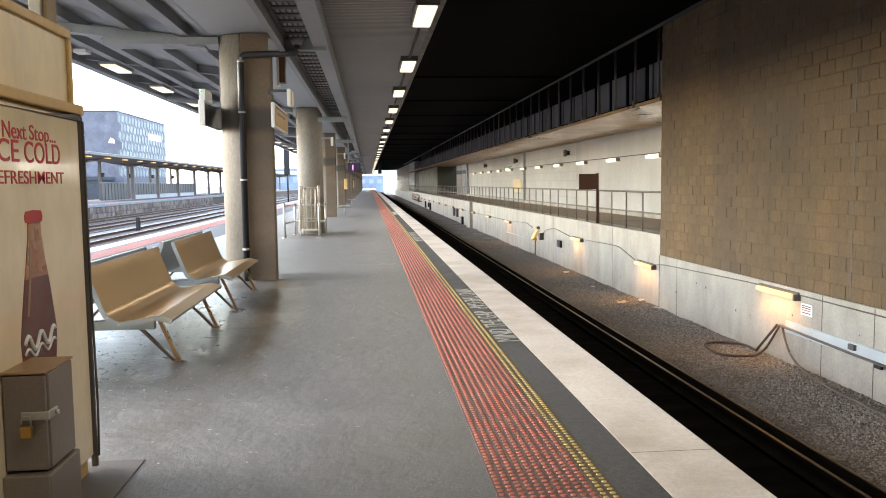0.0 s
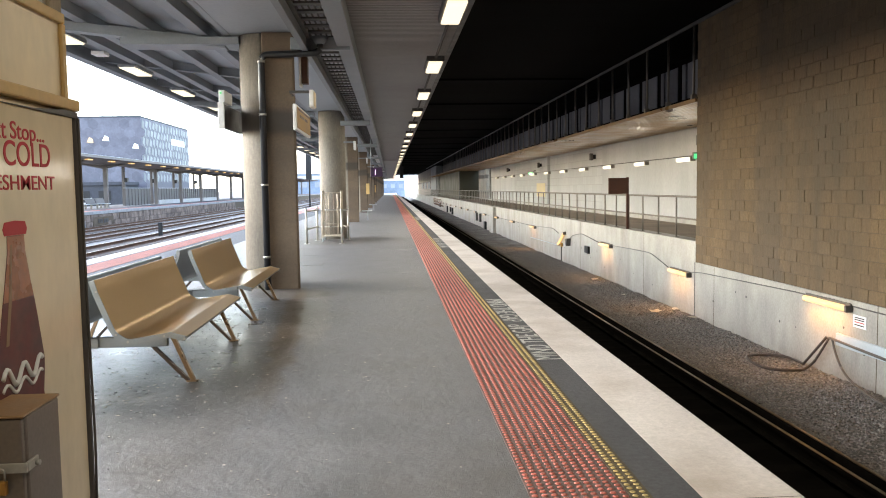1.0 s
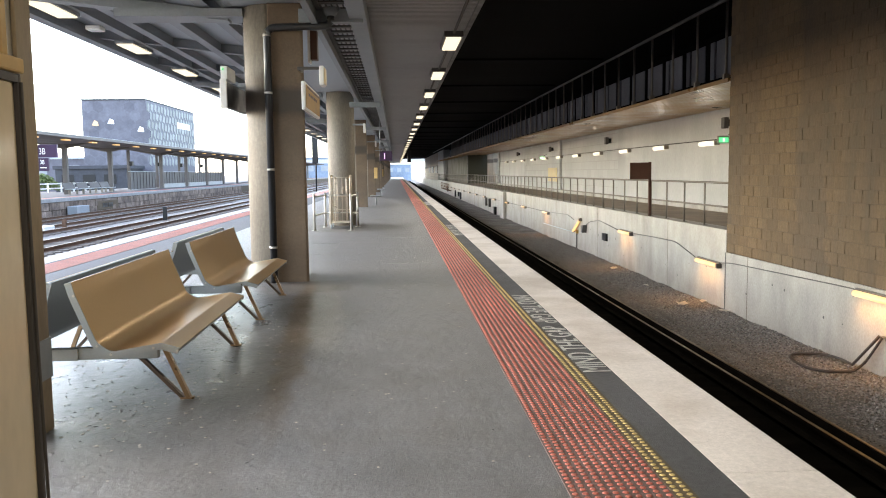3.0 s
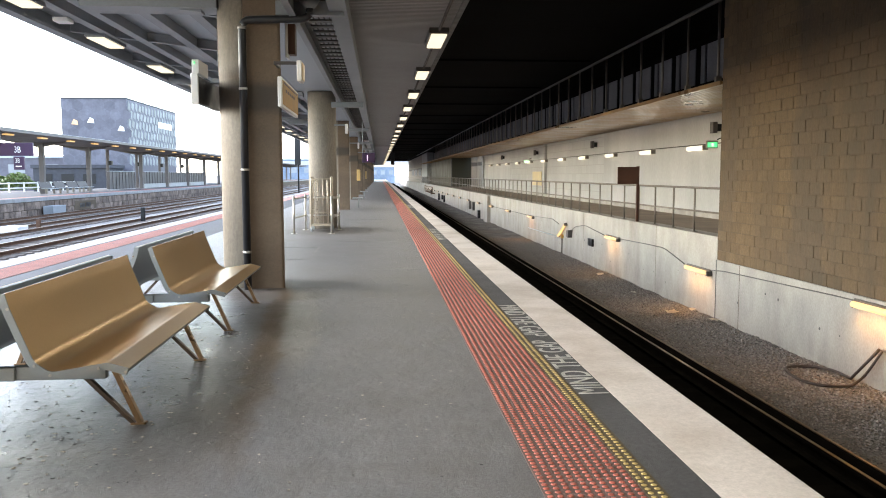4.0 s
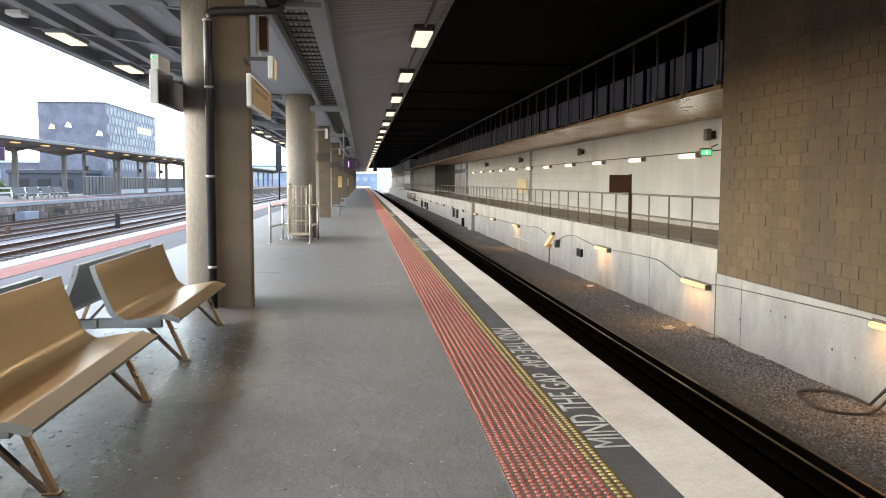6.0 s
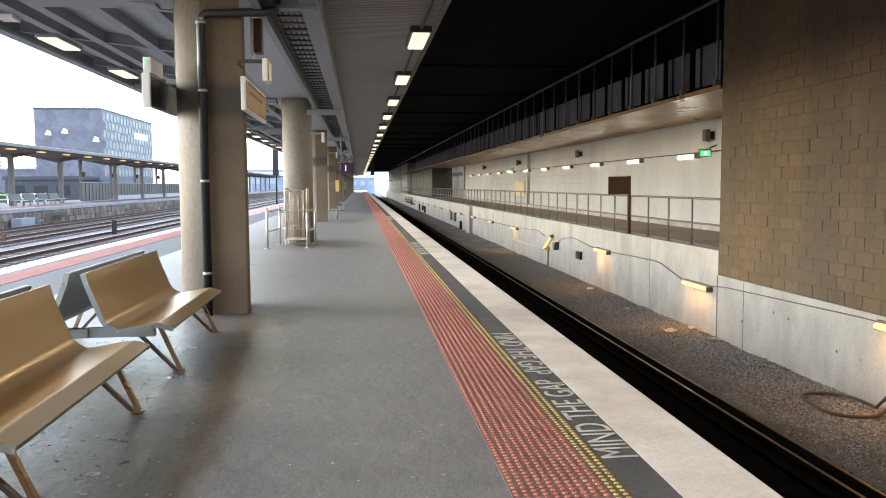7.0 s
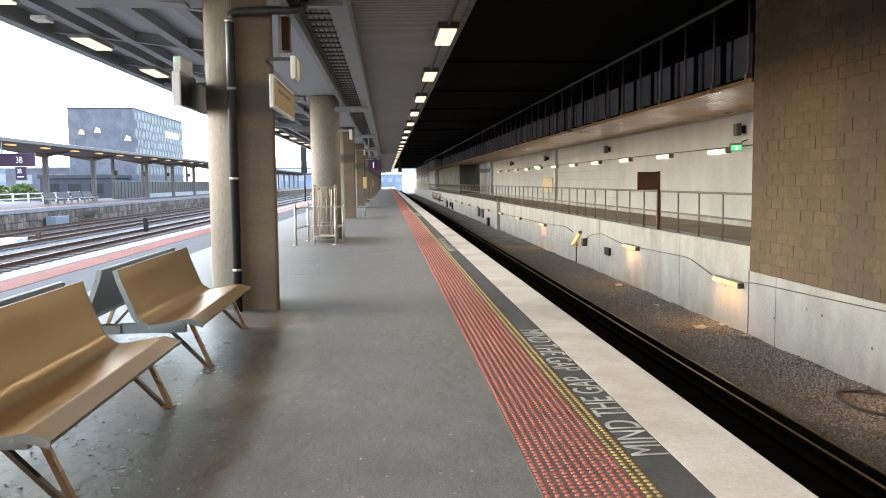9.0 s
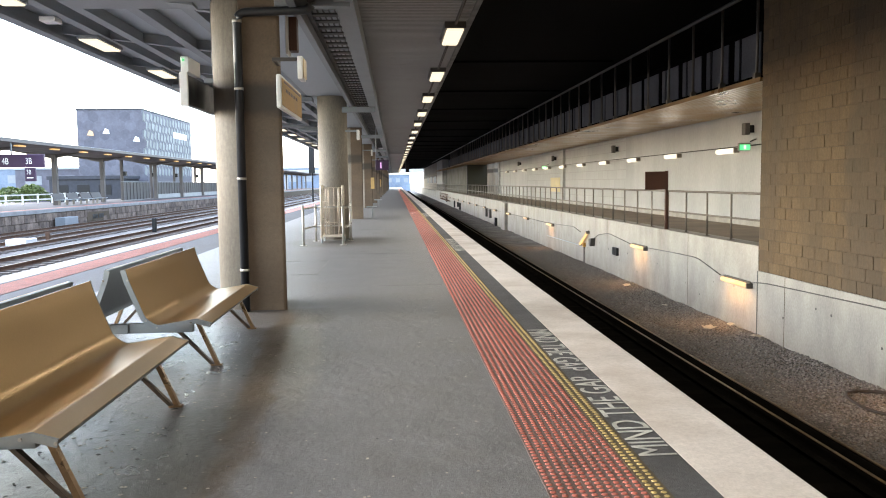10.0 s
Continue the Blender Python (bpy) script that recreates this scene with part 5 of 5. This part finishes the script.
# rooms and columns beyond the painted wall
structure("wall_back_far", boxes((12.4, 12.6, 80, 215, 0.1, CZ)), M_DARKCEIL, "dark wall far behind the walkway", "wall")
for y in (82, 87.2):
    solo("rear_column", bevelled(0.03, (9.3, 9.9, y, y + 0.8, 0.302, 3.39)), M_COLUMN, "tan concrete column behind the walkway", "column")
gb = thing("plant_room", (9, 100, 0.3), "olive-grey plant room beside the walkway", "plant room")
part("front", boxes((7.6, 12.0, 91, 131, 0.302, 3.33)), M_GREENBOX, gb)
part("corner_strip", boxes((7.5, 7.598, 91, 91.2, 0.302, 3.33)), M_DKFRAME, gb)
part("corner_strip", boxes((7.5, 7.598, 126.0, 126.2, 0.302, 3.33)), M_DKFRAME, gb)
pr = thing("white_room", (8, 140, 0), "pale cabin with a dark window band far along the track", "cabin")
part("wall", boxes((7.3, 12.4, 131.3, 147, 0.0, 5.05)), M_FARGREY, pr)
part("rear_wall", boxes((7.35, 12.4, 147.01, 214.9, 0.0, 5.05)), M_COLUMN, pr, "brown rear wall")
for y in (150, 165, 180):
    part("window", boxes((7.30, 7.348, y, y + 9, 1.4, 2.6)), M_BLACK, pr)
lr = thing("landing_railing", (6.4, 112, -0.7), "rusty steel railing of a low landing on the wall", "railing")
part("deck", boxes((6.3, WX - 0.003, 104, 121, -0.80, -0.72)), M_RAIL, lr)
for z in (-0.40, 0.05):
    part("rail", tubes(0.03, [(6.32, 104, z), (6.32, 121, z)]), M_RAIL, lr)
for k in range(8):
    part("post", tubes(0.03, [(6.32, 104 + 2.4 * k, -0.72), (6.32, 104 + 2.4 * k, 0.05)]), M_RAIL, lr)
structure("railing_far", tubes(0.03, [(WX + 0.1, 140, 1.2), (WX + 0.1, 205, 1.2)], [(WX + 0.1, 140, 0.7), (WX + 0.1, 205, 0.7)]), M_RAILING, "railing far along the wall", "railing")

# ---- opposite platform ----
OX = -24.3
op = structure("platform_opposite", boxes((-34, OX - 0.5, 0, 300, -1.45, 0.0)), M_FARPLAT, "grey asphalt of the opposite platform", "platform")
structure("opposite_coping", bevelled(0.02, (OX - 0.5, OX, 0, 300, -0.25, 0.01)), M_OPENCOPING, "pale coping of the opposite platform", "coping")
structure("opposite_tactile", boxes((OX - 1.2, OX - 0.6, 0, 300, 0.0, 0.012)), M_RED, "red tactile strip of the opposite platform", "tactile paving")
fas = structure("opposite_fascia", boxes((OX - 0.35, OX - 0.12, 0, 300, -1.45, -0.25)), M_MORTAR, "stone face of the opposite platform", "platform wall")
stone = mesh("stone", bevelled(0.03, (-0.06, 0.06, -0.40, 0.40, -0.27, 0.27)), M_STONEWALL)
for k in range(200):
    s = new("stone", stone)
    s.parent, s.location = fas, (OX - 0.10 + random.uniform(-0.035, 0.035), 46 + 0.86 * (k // 2) + 0.4 * (k % 2), -0.55 - 0.57 * (k % 2))
solo("trackside_cabinet", bevelled(0.03, (OX + 0.1, OX + 0.8, 64.6, 67.0, -1.31, -0.62)), M_GREYSTEEL, "pale grey trackside cabinet", "cabinet")
solo("trackside_box", bevelled(0.03, (-18.9, -17.9, 46, 47.2, -1.31, -0.95)), M_WHITE, "white trackside box between the tracks", "box")
solo("trackside_post", bevelled(0.03, (-14.75, -14.5, 55.4, 55.6, -1.31, -0.38)), M_BLACK, "dark short post between the tracks", "post")
solo("signal_dwarf", bevelled(0.03, (-18.2, -18.0, 48.8, 49.0, -1.31, -0.75)), M_RAIL, "rusty short post beside the track", "post")
vent = thing("fascia_vent", (OX, 73, -1.3), "pale framed opening in the platform's stone face", "vent")
part("frame", bevelled(0.02, (OX - 0.12, OX - 0.01, 70.9, 75.8, -1.2, -0.46)), M_MORTAR, vent)
for y in (72.0, 73.3):
    part("opening", boxes((OX - 0.009, OX + 0.002, y, y + 1.1, -1.0, -0.66)), M_BLACK, vent, "black hole")
cn = thing("opposite_canopy", (-29, 60, 4.6), "long grey canopy over the opposite platform", "canopy")
part("roof", prism([(-25.4, 4.57), (-25.4, 4.80), (-29, 4.62), (-33.5, 4.95), (-33.5, 4.72), (-29, 4.32)], "y", 20, 290), M_POST, cn)
part("fascia", boxes((-25.48, -25.402, 20, 290, 4.60, 4.82)), M_DECK, cn, "pale blue-grey edge")
for y in [54.0, 65.3, 76.7, 87.8] + [105.4 + 11.75 * k for k in range(15)]:
    po = thing("canopy_post", (-29, y, 0), "grey steel post of the opposite canopy", "post", "opposite canopy posts")
    part("shaft", bevelled(0.02, (-29.2, -28.8, y - 0.2, y + 0.2, 0, 4.35)), M_POST, po)
    part("arm", prism([(-26.0, 4.58), (-29, 4.34), (-29, 3.95)], "y", y - 0.1, y + 0.1), M_POST, po)
    part("rear_arm", prism([(-32.6, 4.64), (-29.2, 4.34), (-29.2, 3.95)], "y", y - 0.1, y + 0.1), M_POST, po)
for y in (99.5, 110.5, 121.2, 133.0):
    po = thing("rear_post", (-31, y, 0), "slim brown post behind the opposite platform's screens", "post", "rear posts")
    part("shaft", bevelled(0.02, (-31.15, -30.85, y - 0.15, y + 0.15, 0, 4.48)), M_POST, po)
    part("loudspeaker", bevelled(0.03, (-30.84, -30.5, y - 0.25, y + 0.25, 2.7, 3.2)), M_BLACK, po, "black loudspeaker")
lm = mesh("opposite_lamp", bevelled(0.02, (-0.16, 0.16, -0.6, 0.6, -0.05, 0.05)), G_FAR)
for k in range(26):
    s = tagged(new("opposite_lamp", lm), "lit warm lamp under the opposite canopy", "lamp", "opposite canopy lamps")
    s.location = (-26.4, 53.2 + 5.78 * k, 4.46)
for y0, y1, base in ((94.0, 103.0, 0.05), (106.7, 116.4, 0.52), (118.8, 128.3, 0.52), (130.6, 140.0, 0.52)):
    wb = thing("platform_screen", (-29, (y0 + y1) / 2, 0), "grey-brown ribbed screen with a pale base on the opposite platform", "screen", "opposite screens")
    part("base", boxes((-29.35, -29.0, y0, y1, 0.0, base)), M_BACKWALL, wb, "pale low wall")
    part("board", boxes((-29.25, -29.1, y0, y1, base + 0.003, 1.93)), M_POST, wb)
    for k in range(9):
        y = y0 + (y1 - y0) * k / 8
        part("rib", boxes((-29.098, -29.03, y - 0.06, y + 0.06, base + 0.003, 1.97)), M_POST, wb)
    part("cap", boxes((-29.3, -29.02, y0, y1, 1.975, 2.04)), M_GREYSTEEL, wb, "pale cap rail")
for y in (76.4, 79.4, 82.4, 85.0):
    s = thing("platform_bench", (-28, y, 0), "tan metal seat on the opposite platform", "bench", "opposite seats")
    part("seat", bevelled(0.02, (-28.6, -28.0, y - 1.15, y + 1.15, 0.42, 0.47)), M_SEATBACK, s)
    part("back", prism([(-28.62, 0.46), (-28.56, 0.46), (-28.78, 1.0), (-28.84, 1.0)], "y", y - 1.15, y + 1.15), M_POST, s)
    for d in (-0.8, 0.8):
        part("leg", bevelled(0.02, (-28.4, -28.2, y + d - 0.05, y + d + 0.05, 0, 0.42)), M_RAILING, s)
ns = thing("platform_sign_board", (-27, 58, 3.4), "dark hanging sign with the numbers 4B and 3B", "sign")
part("board", bevelled(0.03, (-26.9, -23.55, 61.8, 62.0, 2.88, 3.76)), M_PURPLE, ns)
lettering("word", "4B", 0.42, pose(-26.3, 61.79, 3.1, 90, 0, 0), M_WHITE, ns)
lettering("word", "3B", 0.42, pose(-24.75, 61.79, 3.1, 90, 0, 0), M_WHITE, ns)
part("lower_board", bevelled(0.03, (-24.85, -24.15, 61.8, 62.0, 1.95, 2.85)), M_PURPLE, ns)
lettering("word", "3B", 0.3, pose(-24.72, 61.79, 2.42, 90, 0, 0), M_WHITE, ns)
part("writing_bar", boxes((-24.72, -24.3, 61.785, 61.797, 2.15, 2.22)), M_WHITE, ns)
for x in (-26.6, -25.7):
    part("hanger", tubes(0.05, [(x, 61.9, 3.72), (x, 61.9, 4.8)]), M_GREYSTEEL, ns)
fe = thing("white_fence", (-33, 70, 0), "low white fence behind the opposite platform", "fence")
for z in (0.35, 0.8):
    part("rail", boxes((-33.5, -33.42, 40, 96, z, z + 0.12)), M_WHITE, fe)
for k in range(19):
    part("post", boxes((-33.52, -33.4, 40 + 3.1 * k, 40.14 + 3.1 * k, 0, 0.95)), M_WHITE, fe)


def bush(x, y, r, h, seed):
    rnd = random.Random(seed)
    v, f = [], []
    for _ in range(900):
        a, e, q = rnd.uniform(0, 6.283), rnd.uniform(-0.2, 1.5), rnd.uniform(0.75, 1.05)
        p = Vector((x + r * q * math.cos(a) * math.cos(e), y + 1.6 * r * q * math.sin(a) * math.cos(e), h * 0.25 + h * 0.75 * q * math.sin(e)))
        u = Vector((rnd.uniform(-1, 1), rnd.uniform(-1, 1), rnd.uniform(-1, 1))).normalized() * 0.14
        w = u.cross(Vector((rnd.uniform(-1, 1), rnd.uniform(-1, 1), 1))).normalized() * 0.10
        i = len(v)
        v += [p - u, p + w, p + u, p - w]
        f.append((i, i + 1, i + 2, i + 3))
    me = bpy.data.meshes.new("bush")
    me.from_pydata(v, [], f)
    me.materials.append(M_LEAF)
    return tagged(new("bush", me), "green clipped bush behind the fence", "bush", "bushes", "stuff")


for k in range(4):
    bush(-36.5 - 0.8 * (k % 2), 84 + 2.6 * k, 1.3, 1.3 + 0.25 * (k % 3), k)

# ---- buildings and distance ----
lb = thing("low_dark_building", (-46.5, 144, -1.45), "low dark blue-grey building behind the opposite platform", "building")
part("wall", boxes((-56, -44.6, 140, 149, -1.45, 2.7)), M_PANEL, lb)
part("roof_band", bevelled(0.05, (-56.3, -44.3, 139.7, 149, 2.7, 3.3)), M_PANEL, lb, "blue-grey roof band")
for k in range(3):
    part("window", boxes((-55 + 3.4 * k, -53 + 3.4 * k, 139.93, 139.995, 0.2, 1.8)), M_BLACK, lb)
hb = thing("dark_office_building", (-50, 165, -1.45), "dark clad office block with a pale patterned side", "building")
body = part("body", boxes((-55.0, -44.0, 150, 183.5, -1.45, 14.75)), M_CLADDING, hb)
part("parapet", boxes((-55.1, -43.9, 149.9, 183.6, 14.75, 15.0)), M_PANEL, hb)
side = part("side_screen", boxes((-43.995, -43.92, 150, 183.5, 3, 14.7)), M_CLADDING, hb, "pale perforated screen")
tri = mesh("panel", prism([(-0.9, -0.5), (0.6, -0.75), (0.95, 0.3), (-0.2, 0.75)], "x", 0, 0.05), M_CLADPALE)
for i in range(16):
    for j in range(7):
        s = new("panel", tri)
        s.parent = side
        s.location = Vector((-43.9, 151.2 + 2.05 * i + (j % 2), 4.2 + 1.58 * j)) - Vector((-50, 165, -1.45))
        s.rotation_euler = (random.choice((0, 1.57, 3.14, 4.71)), 0, 0)
facet = mesh("facet", prism([(-0.9, -0.4), (-0.1, -0.95), (0.88, -0.5), (0.95, 0.4), (0.1, 0.95), (-0.85, 0.5)], "y", -0.012, 0.0), M_CLADFACET)
for i in range(6):
    for j in range(9):
        s = new("facet", facet)
        s.parent = body
        s.location = Vector((-54.0 + 1.8 * i + 0.9 * (j % 2), 149.997, 1.2 + 1.55 * j)) - Vector((-50, 165, -1.45))
        s.rotation_euler = (0, random.choice((0, 1.05, 2.09, 3.14, 4.19)), 0)
for x, z, m in ((-52.8, 10.4, G_FAR), (-50.1, 10.7, M_WHITE), (-45.0, 9.3, M_WHITE)):
    part("window", prism([(x - 0.55, z), (x + 0.6, z - 0.1), (x + 0.5, z + 0.6), (x - 0.1, z + 0.9)], "y", 149.85, 149.94), m, hb)
part("window", boxes((-43.85, -43.80, 169.5, 179.5, 10.9, 12.1)), M_WHITE, hb, "white window band")
for x0, x1, y, h in ((-75, -56, 170, 5), (-140, -80, 260, 7), (-44, -20, 330, 6), (-60, -25, 400, 9), (-18, -5, 420, 7), (12, 60, 330, 3), (-3.5, 5.2, 290, 4.2)):
    b = thing("far_building", ((x0 + x1) / 2, y, -1.45), "pale grey building in the distance", "building", "distant buildings")
    part("wall", boxes((x0, x1, y, y + 12, -1.45, h)), M_CLADDING if y < 200 else M_FARBLUE, b)
    part("roof", boxes((x0 - 0.3, x1 + 0.3, y - 0.3, y + 12.3, h, h + 0.4)), M_DECK, b)
    n = max(3, int((x1 - x0) / 5))
    for k in range(n):
        xx = x0 + (x1 - x0) * (k + 0.3) / n
        part("window", boxes((xx, xx + (x1 - x0) / n * 0.5, y - 0.06, y - 0.003, h * 0.4, h * 0.75)), M_GREYSTEEL, b)
br = thing("far_footbridge", (0, 300, 5), "pale footbridge across the tracks in the distance", "footbridge")
part("deck", boxes((-45, 25, 300, 304, 5.2, 6.6)), M_FARGREY, br)
for x in (-40, -25, -6, 12):
    part("pier", boxes((x, x + 1, 301, 303, -1.45, 5.2)), M_FARGREY, br)
sp = thing("signal_mast", (-8.2, 85, 0), "dark signal on a mast at the platform end", "signal")
part("mast", tubes(0.08, [(-8.6, 90, -1.4), (-8.6, 90, 5.2)]), M_BLACK, sp)
part("head", bevelled(0.05, (-8.95, -8.35, 89.8, 90.1, 2.6, 5.4)), M_BLACK, sp)

# tie holes and small dark marks in the concrete wall
rnd = random.Random(21)
bm = bmesh.new()
for k in range(46):
    y, z, r = 11.5 + 0.95 * k + rnd.uniform(-0.3, 0.3), rnd.choice((-0.55, -0.62, -1.0, -0.85)) + rnd.uniform(-0.05, 0.05), rnd.uniform(0.012, 0.03)
    x = WX - (0.0205 if y < 20.9 else 0.0005)
    tube(bm, [(x - 0.002, y, z), (x + 0.002, y, z)], r, 8)
solo("wall_marks", bm, M_CABLE, "small dark tie holes in the concrete wall", "marks", kind="stuff")

# ---- litter ----
for x, y, s in ((5.93, 21.6, 0.16), (6.20, 27.96, 0.12), (6.45, 20.6, 0.12), (6.5, 21.8, 0.09), (6.0, 24.3, 0.07)):
    bm = bmesh.new()
    g = [[bm.verts.new((x + s * (i - 1) * 0.8, y + s * (j - 1), -1.335 + random.uniform(0, 0.05))) for i in range(3)] for j in range(3)]
    for j in range(2):
        for i in range(2):
            bm.faces.new((g[j][i], g[j][i + 1], g[j + 1][i + 1], g[j + 1][i]))
    bmesh.ops.solidify(bm, geom=bm.faces[:], thickness=0.004)
    solo("litter", bm, M_LITTER, "crumpled pale paper on the ballast", "litter", "litter on the ballast")
bm = bmesh.new()
for _ in range(130):
    x, y = random.uniform(-2.6, 0.45), random.uniform(7.6, 17)
    s = random.uniform(0.003, 0.008)
    k = random.choice((0.35, 0.7, 1.4))
    box(bm, x - s, x + s, y - s * k, y + s * k, 0.0, 0.003)
solo("floor_specks", bm, M_SPECK, "pale specks of paper and gum on the platform", "litter", kind="stuff")

def chips(count, x0, x1, y0, y1, big, material, label):
    """Thin irregular flakes lying on the platform."""
    rnd = random.Random(count)
    v, f = [], []
    for _ in range(count):
        x, y, r = rnd.uniform(x0, x1), rnd.uniform(y0, y1), big * rnd.uniform(0.25, 1.0)
        i, n = len(v), 6
        ring = [(r * rnd.uniform(0.5, 1.1) * math.cos(k * 1.047), 0.8 * r * rnd.uniform(0.5, 1.1) * math.sin(k * 1.047)) for k in range(n)]
        v += [(x + a, y + b, 0.0) for a, b in ring] + [(x + 0.8 * a, y + 0.8 * b, rnd.uniform(0.002, 0.005)) for a, b in ring]
        f += [(i + k, i + (k + 1) % n, i + n + (k + 1) % n, i + n + k) for k in range(n)] + [tuple(range(i + n, i + 2 * n))]
    me = bpy.data.meshes.new("floor_chips")
    me.from_pydata(v, [], f)
    me.materials.append(material)
    tagged(new("floor_chips", me), label, "grit", kind="stuff")


chips(230, -2.9, -1.55, 9.4, 14.2, 0.019, M_SPECK, "pale curled flakes of paint around the benches")
chips(80, -2.9, -1.3, 9.3, 16.0, 0.018, M_STRIP, "dark damp flakes of dirt around the benches")
chips(150, -2.9, -1.0, 9.0, 15.5, 0.018, M_ASPHALT, "dark flakes of broken asphalt on the platform")
chips(110, -2.9, -1.2, 9.2, 14.0, 0.015, M_SPECK, "pale flakes of dirt around the benches")
chips(160, -2.6, 0.5, 8.0, 22.0, 0.010, M_STRIP, "dark grit on the asphalt platform")
chips(60, -1.2, 0.5, 8.0, 20.0, 0.010, M_SPECK, "pale grit on the asphalt platform")

# seams of a repaired trench in the platform surface
solo("floor_seam", boxes((-1.52, -1.495, 20.3, 22.8, 0.0, 0.002), (-2.6, -1.52, 22.775, 22.8, 0.0, 0.002), (-2.6, -1.52, 20.3, 20.33, 0.0, 0.002)), M_DKFRAME, "dark seam of a repaired patch in the asphalt", "seam")
for y, x0, x1 in ((24.2, -1.2, 0.5), (33.5, -1.4, 0.5), (18.6, -0.4, 0.55)):
    solo("floor_seam", boxes((x0, x1, y, y + 0.02, 0.0, 0.0015)), M_STRIP, "thin dark seam across the asphalt", "seam")

# ---- ballast stones ----
rnd = random.Random(7)
v, f = [], []
for _ in range(48000):
    y = 8 + 34 * rnd.random() ** 1.6
    x = rnd.uniform(4.35, 6.6)
    r = rnd.uniform(0.016, 0.042)
    z = -1.29 - 0.10 * min(1, (x - 4.05) / 2.64 * 1.6) + 0.035 * noise.noise((x * 1.3, y * 0.9, 3.0))
    i = len(v)
    for d in ((1, 0, 0), (-0.5, 0.9, 0), (-0.5, -0.8, 0.1), (0.1, 0.1, 0.9), (0.1, 0, -0.7)):
        v.append((x + r * (d[0] + rnd.uniform(-0.3, 0.3)), y + r * (d[1] + rnd.uniform(-0.3, 0.3)), z + 0.004 + r * 0.8 * d[2]))
    f += [(i, i + 1, i + 3), (i + 1, i + 2, i + 3), (i + 2, i, i + 3), (i + 1, i, i + 4), (i + 2, i + 1, i + 4), (i, i + 2, i + 4)]
me = bpy.data.meshes.new("ballast_stones")
me.from_pydata(v, [], f)
me.materials.append(M_STONE)
tagged(new("ballast_stones", me), "loose grey ballast stones", "ballast", kind="stuff")

# ---- blocks of the wall ----
blk = mesh("block", bevelled(0.004, (-0.012, 0.02, -0.195, 0.195, -0.095, 0.095)), M_BLOCK)
structure("wall_control_joint", boxes((WX - 0.004, WX + 0.004, 13.66, 13.685, -0.16, CZ)), M_DKFRAME, "dark movement joint in the block wall", "joint")
blk_v = [(p.co.x, p.co.y, p.co.z) for p in blk.vertices]
blk_f = [tuple(p.vertices) for p in blk.polygons]
v, f, singles = [], [], 0
row = 0
z = -0.062
while z + 0.095 < CZ:
    y = 20.785 - (0.2 if row % 2 else 0.0)
    proud = random.uniform(-0.006, 0.003)
    while y > 8:
        at = (WX + 0.012 + proud + random.uniform(-0.003, 0.003), y, z)
        if 15.2 < y and singles < 300 and z < 4.2:
            s = new("block", blk)
            s.parent, s.location = block_wall, at
            singles += 1
        else:
            i = len(v)
            v += [(p[0] + at[0], p[1] + at[1], p[2] + at[2]) for p in blk_v]
            f += [tuple(k + i for k in q) for q in blk_f]
        y -= 0.4
    z += 0.2
    row += 1
me = bpy.data.meshes.new("blocks")
me.from_pydata(v, [], f)
me.materials.append(M_BLOCK)
rest = new("blocks", me)
rest.parent = block_wall
tagged(rest, kind="stuff")
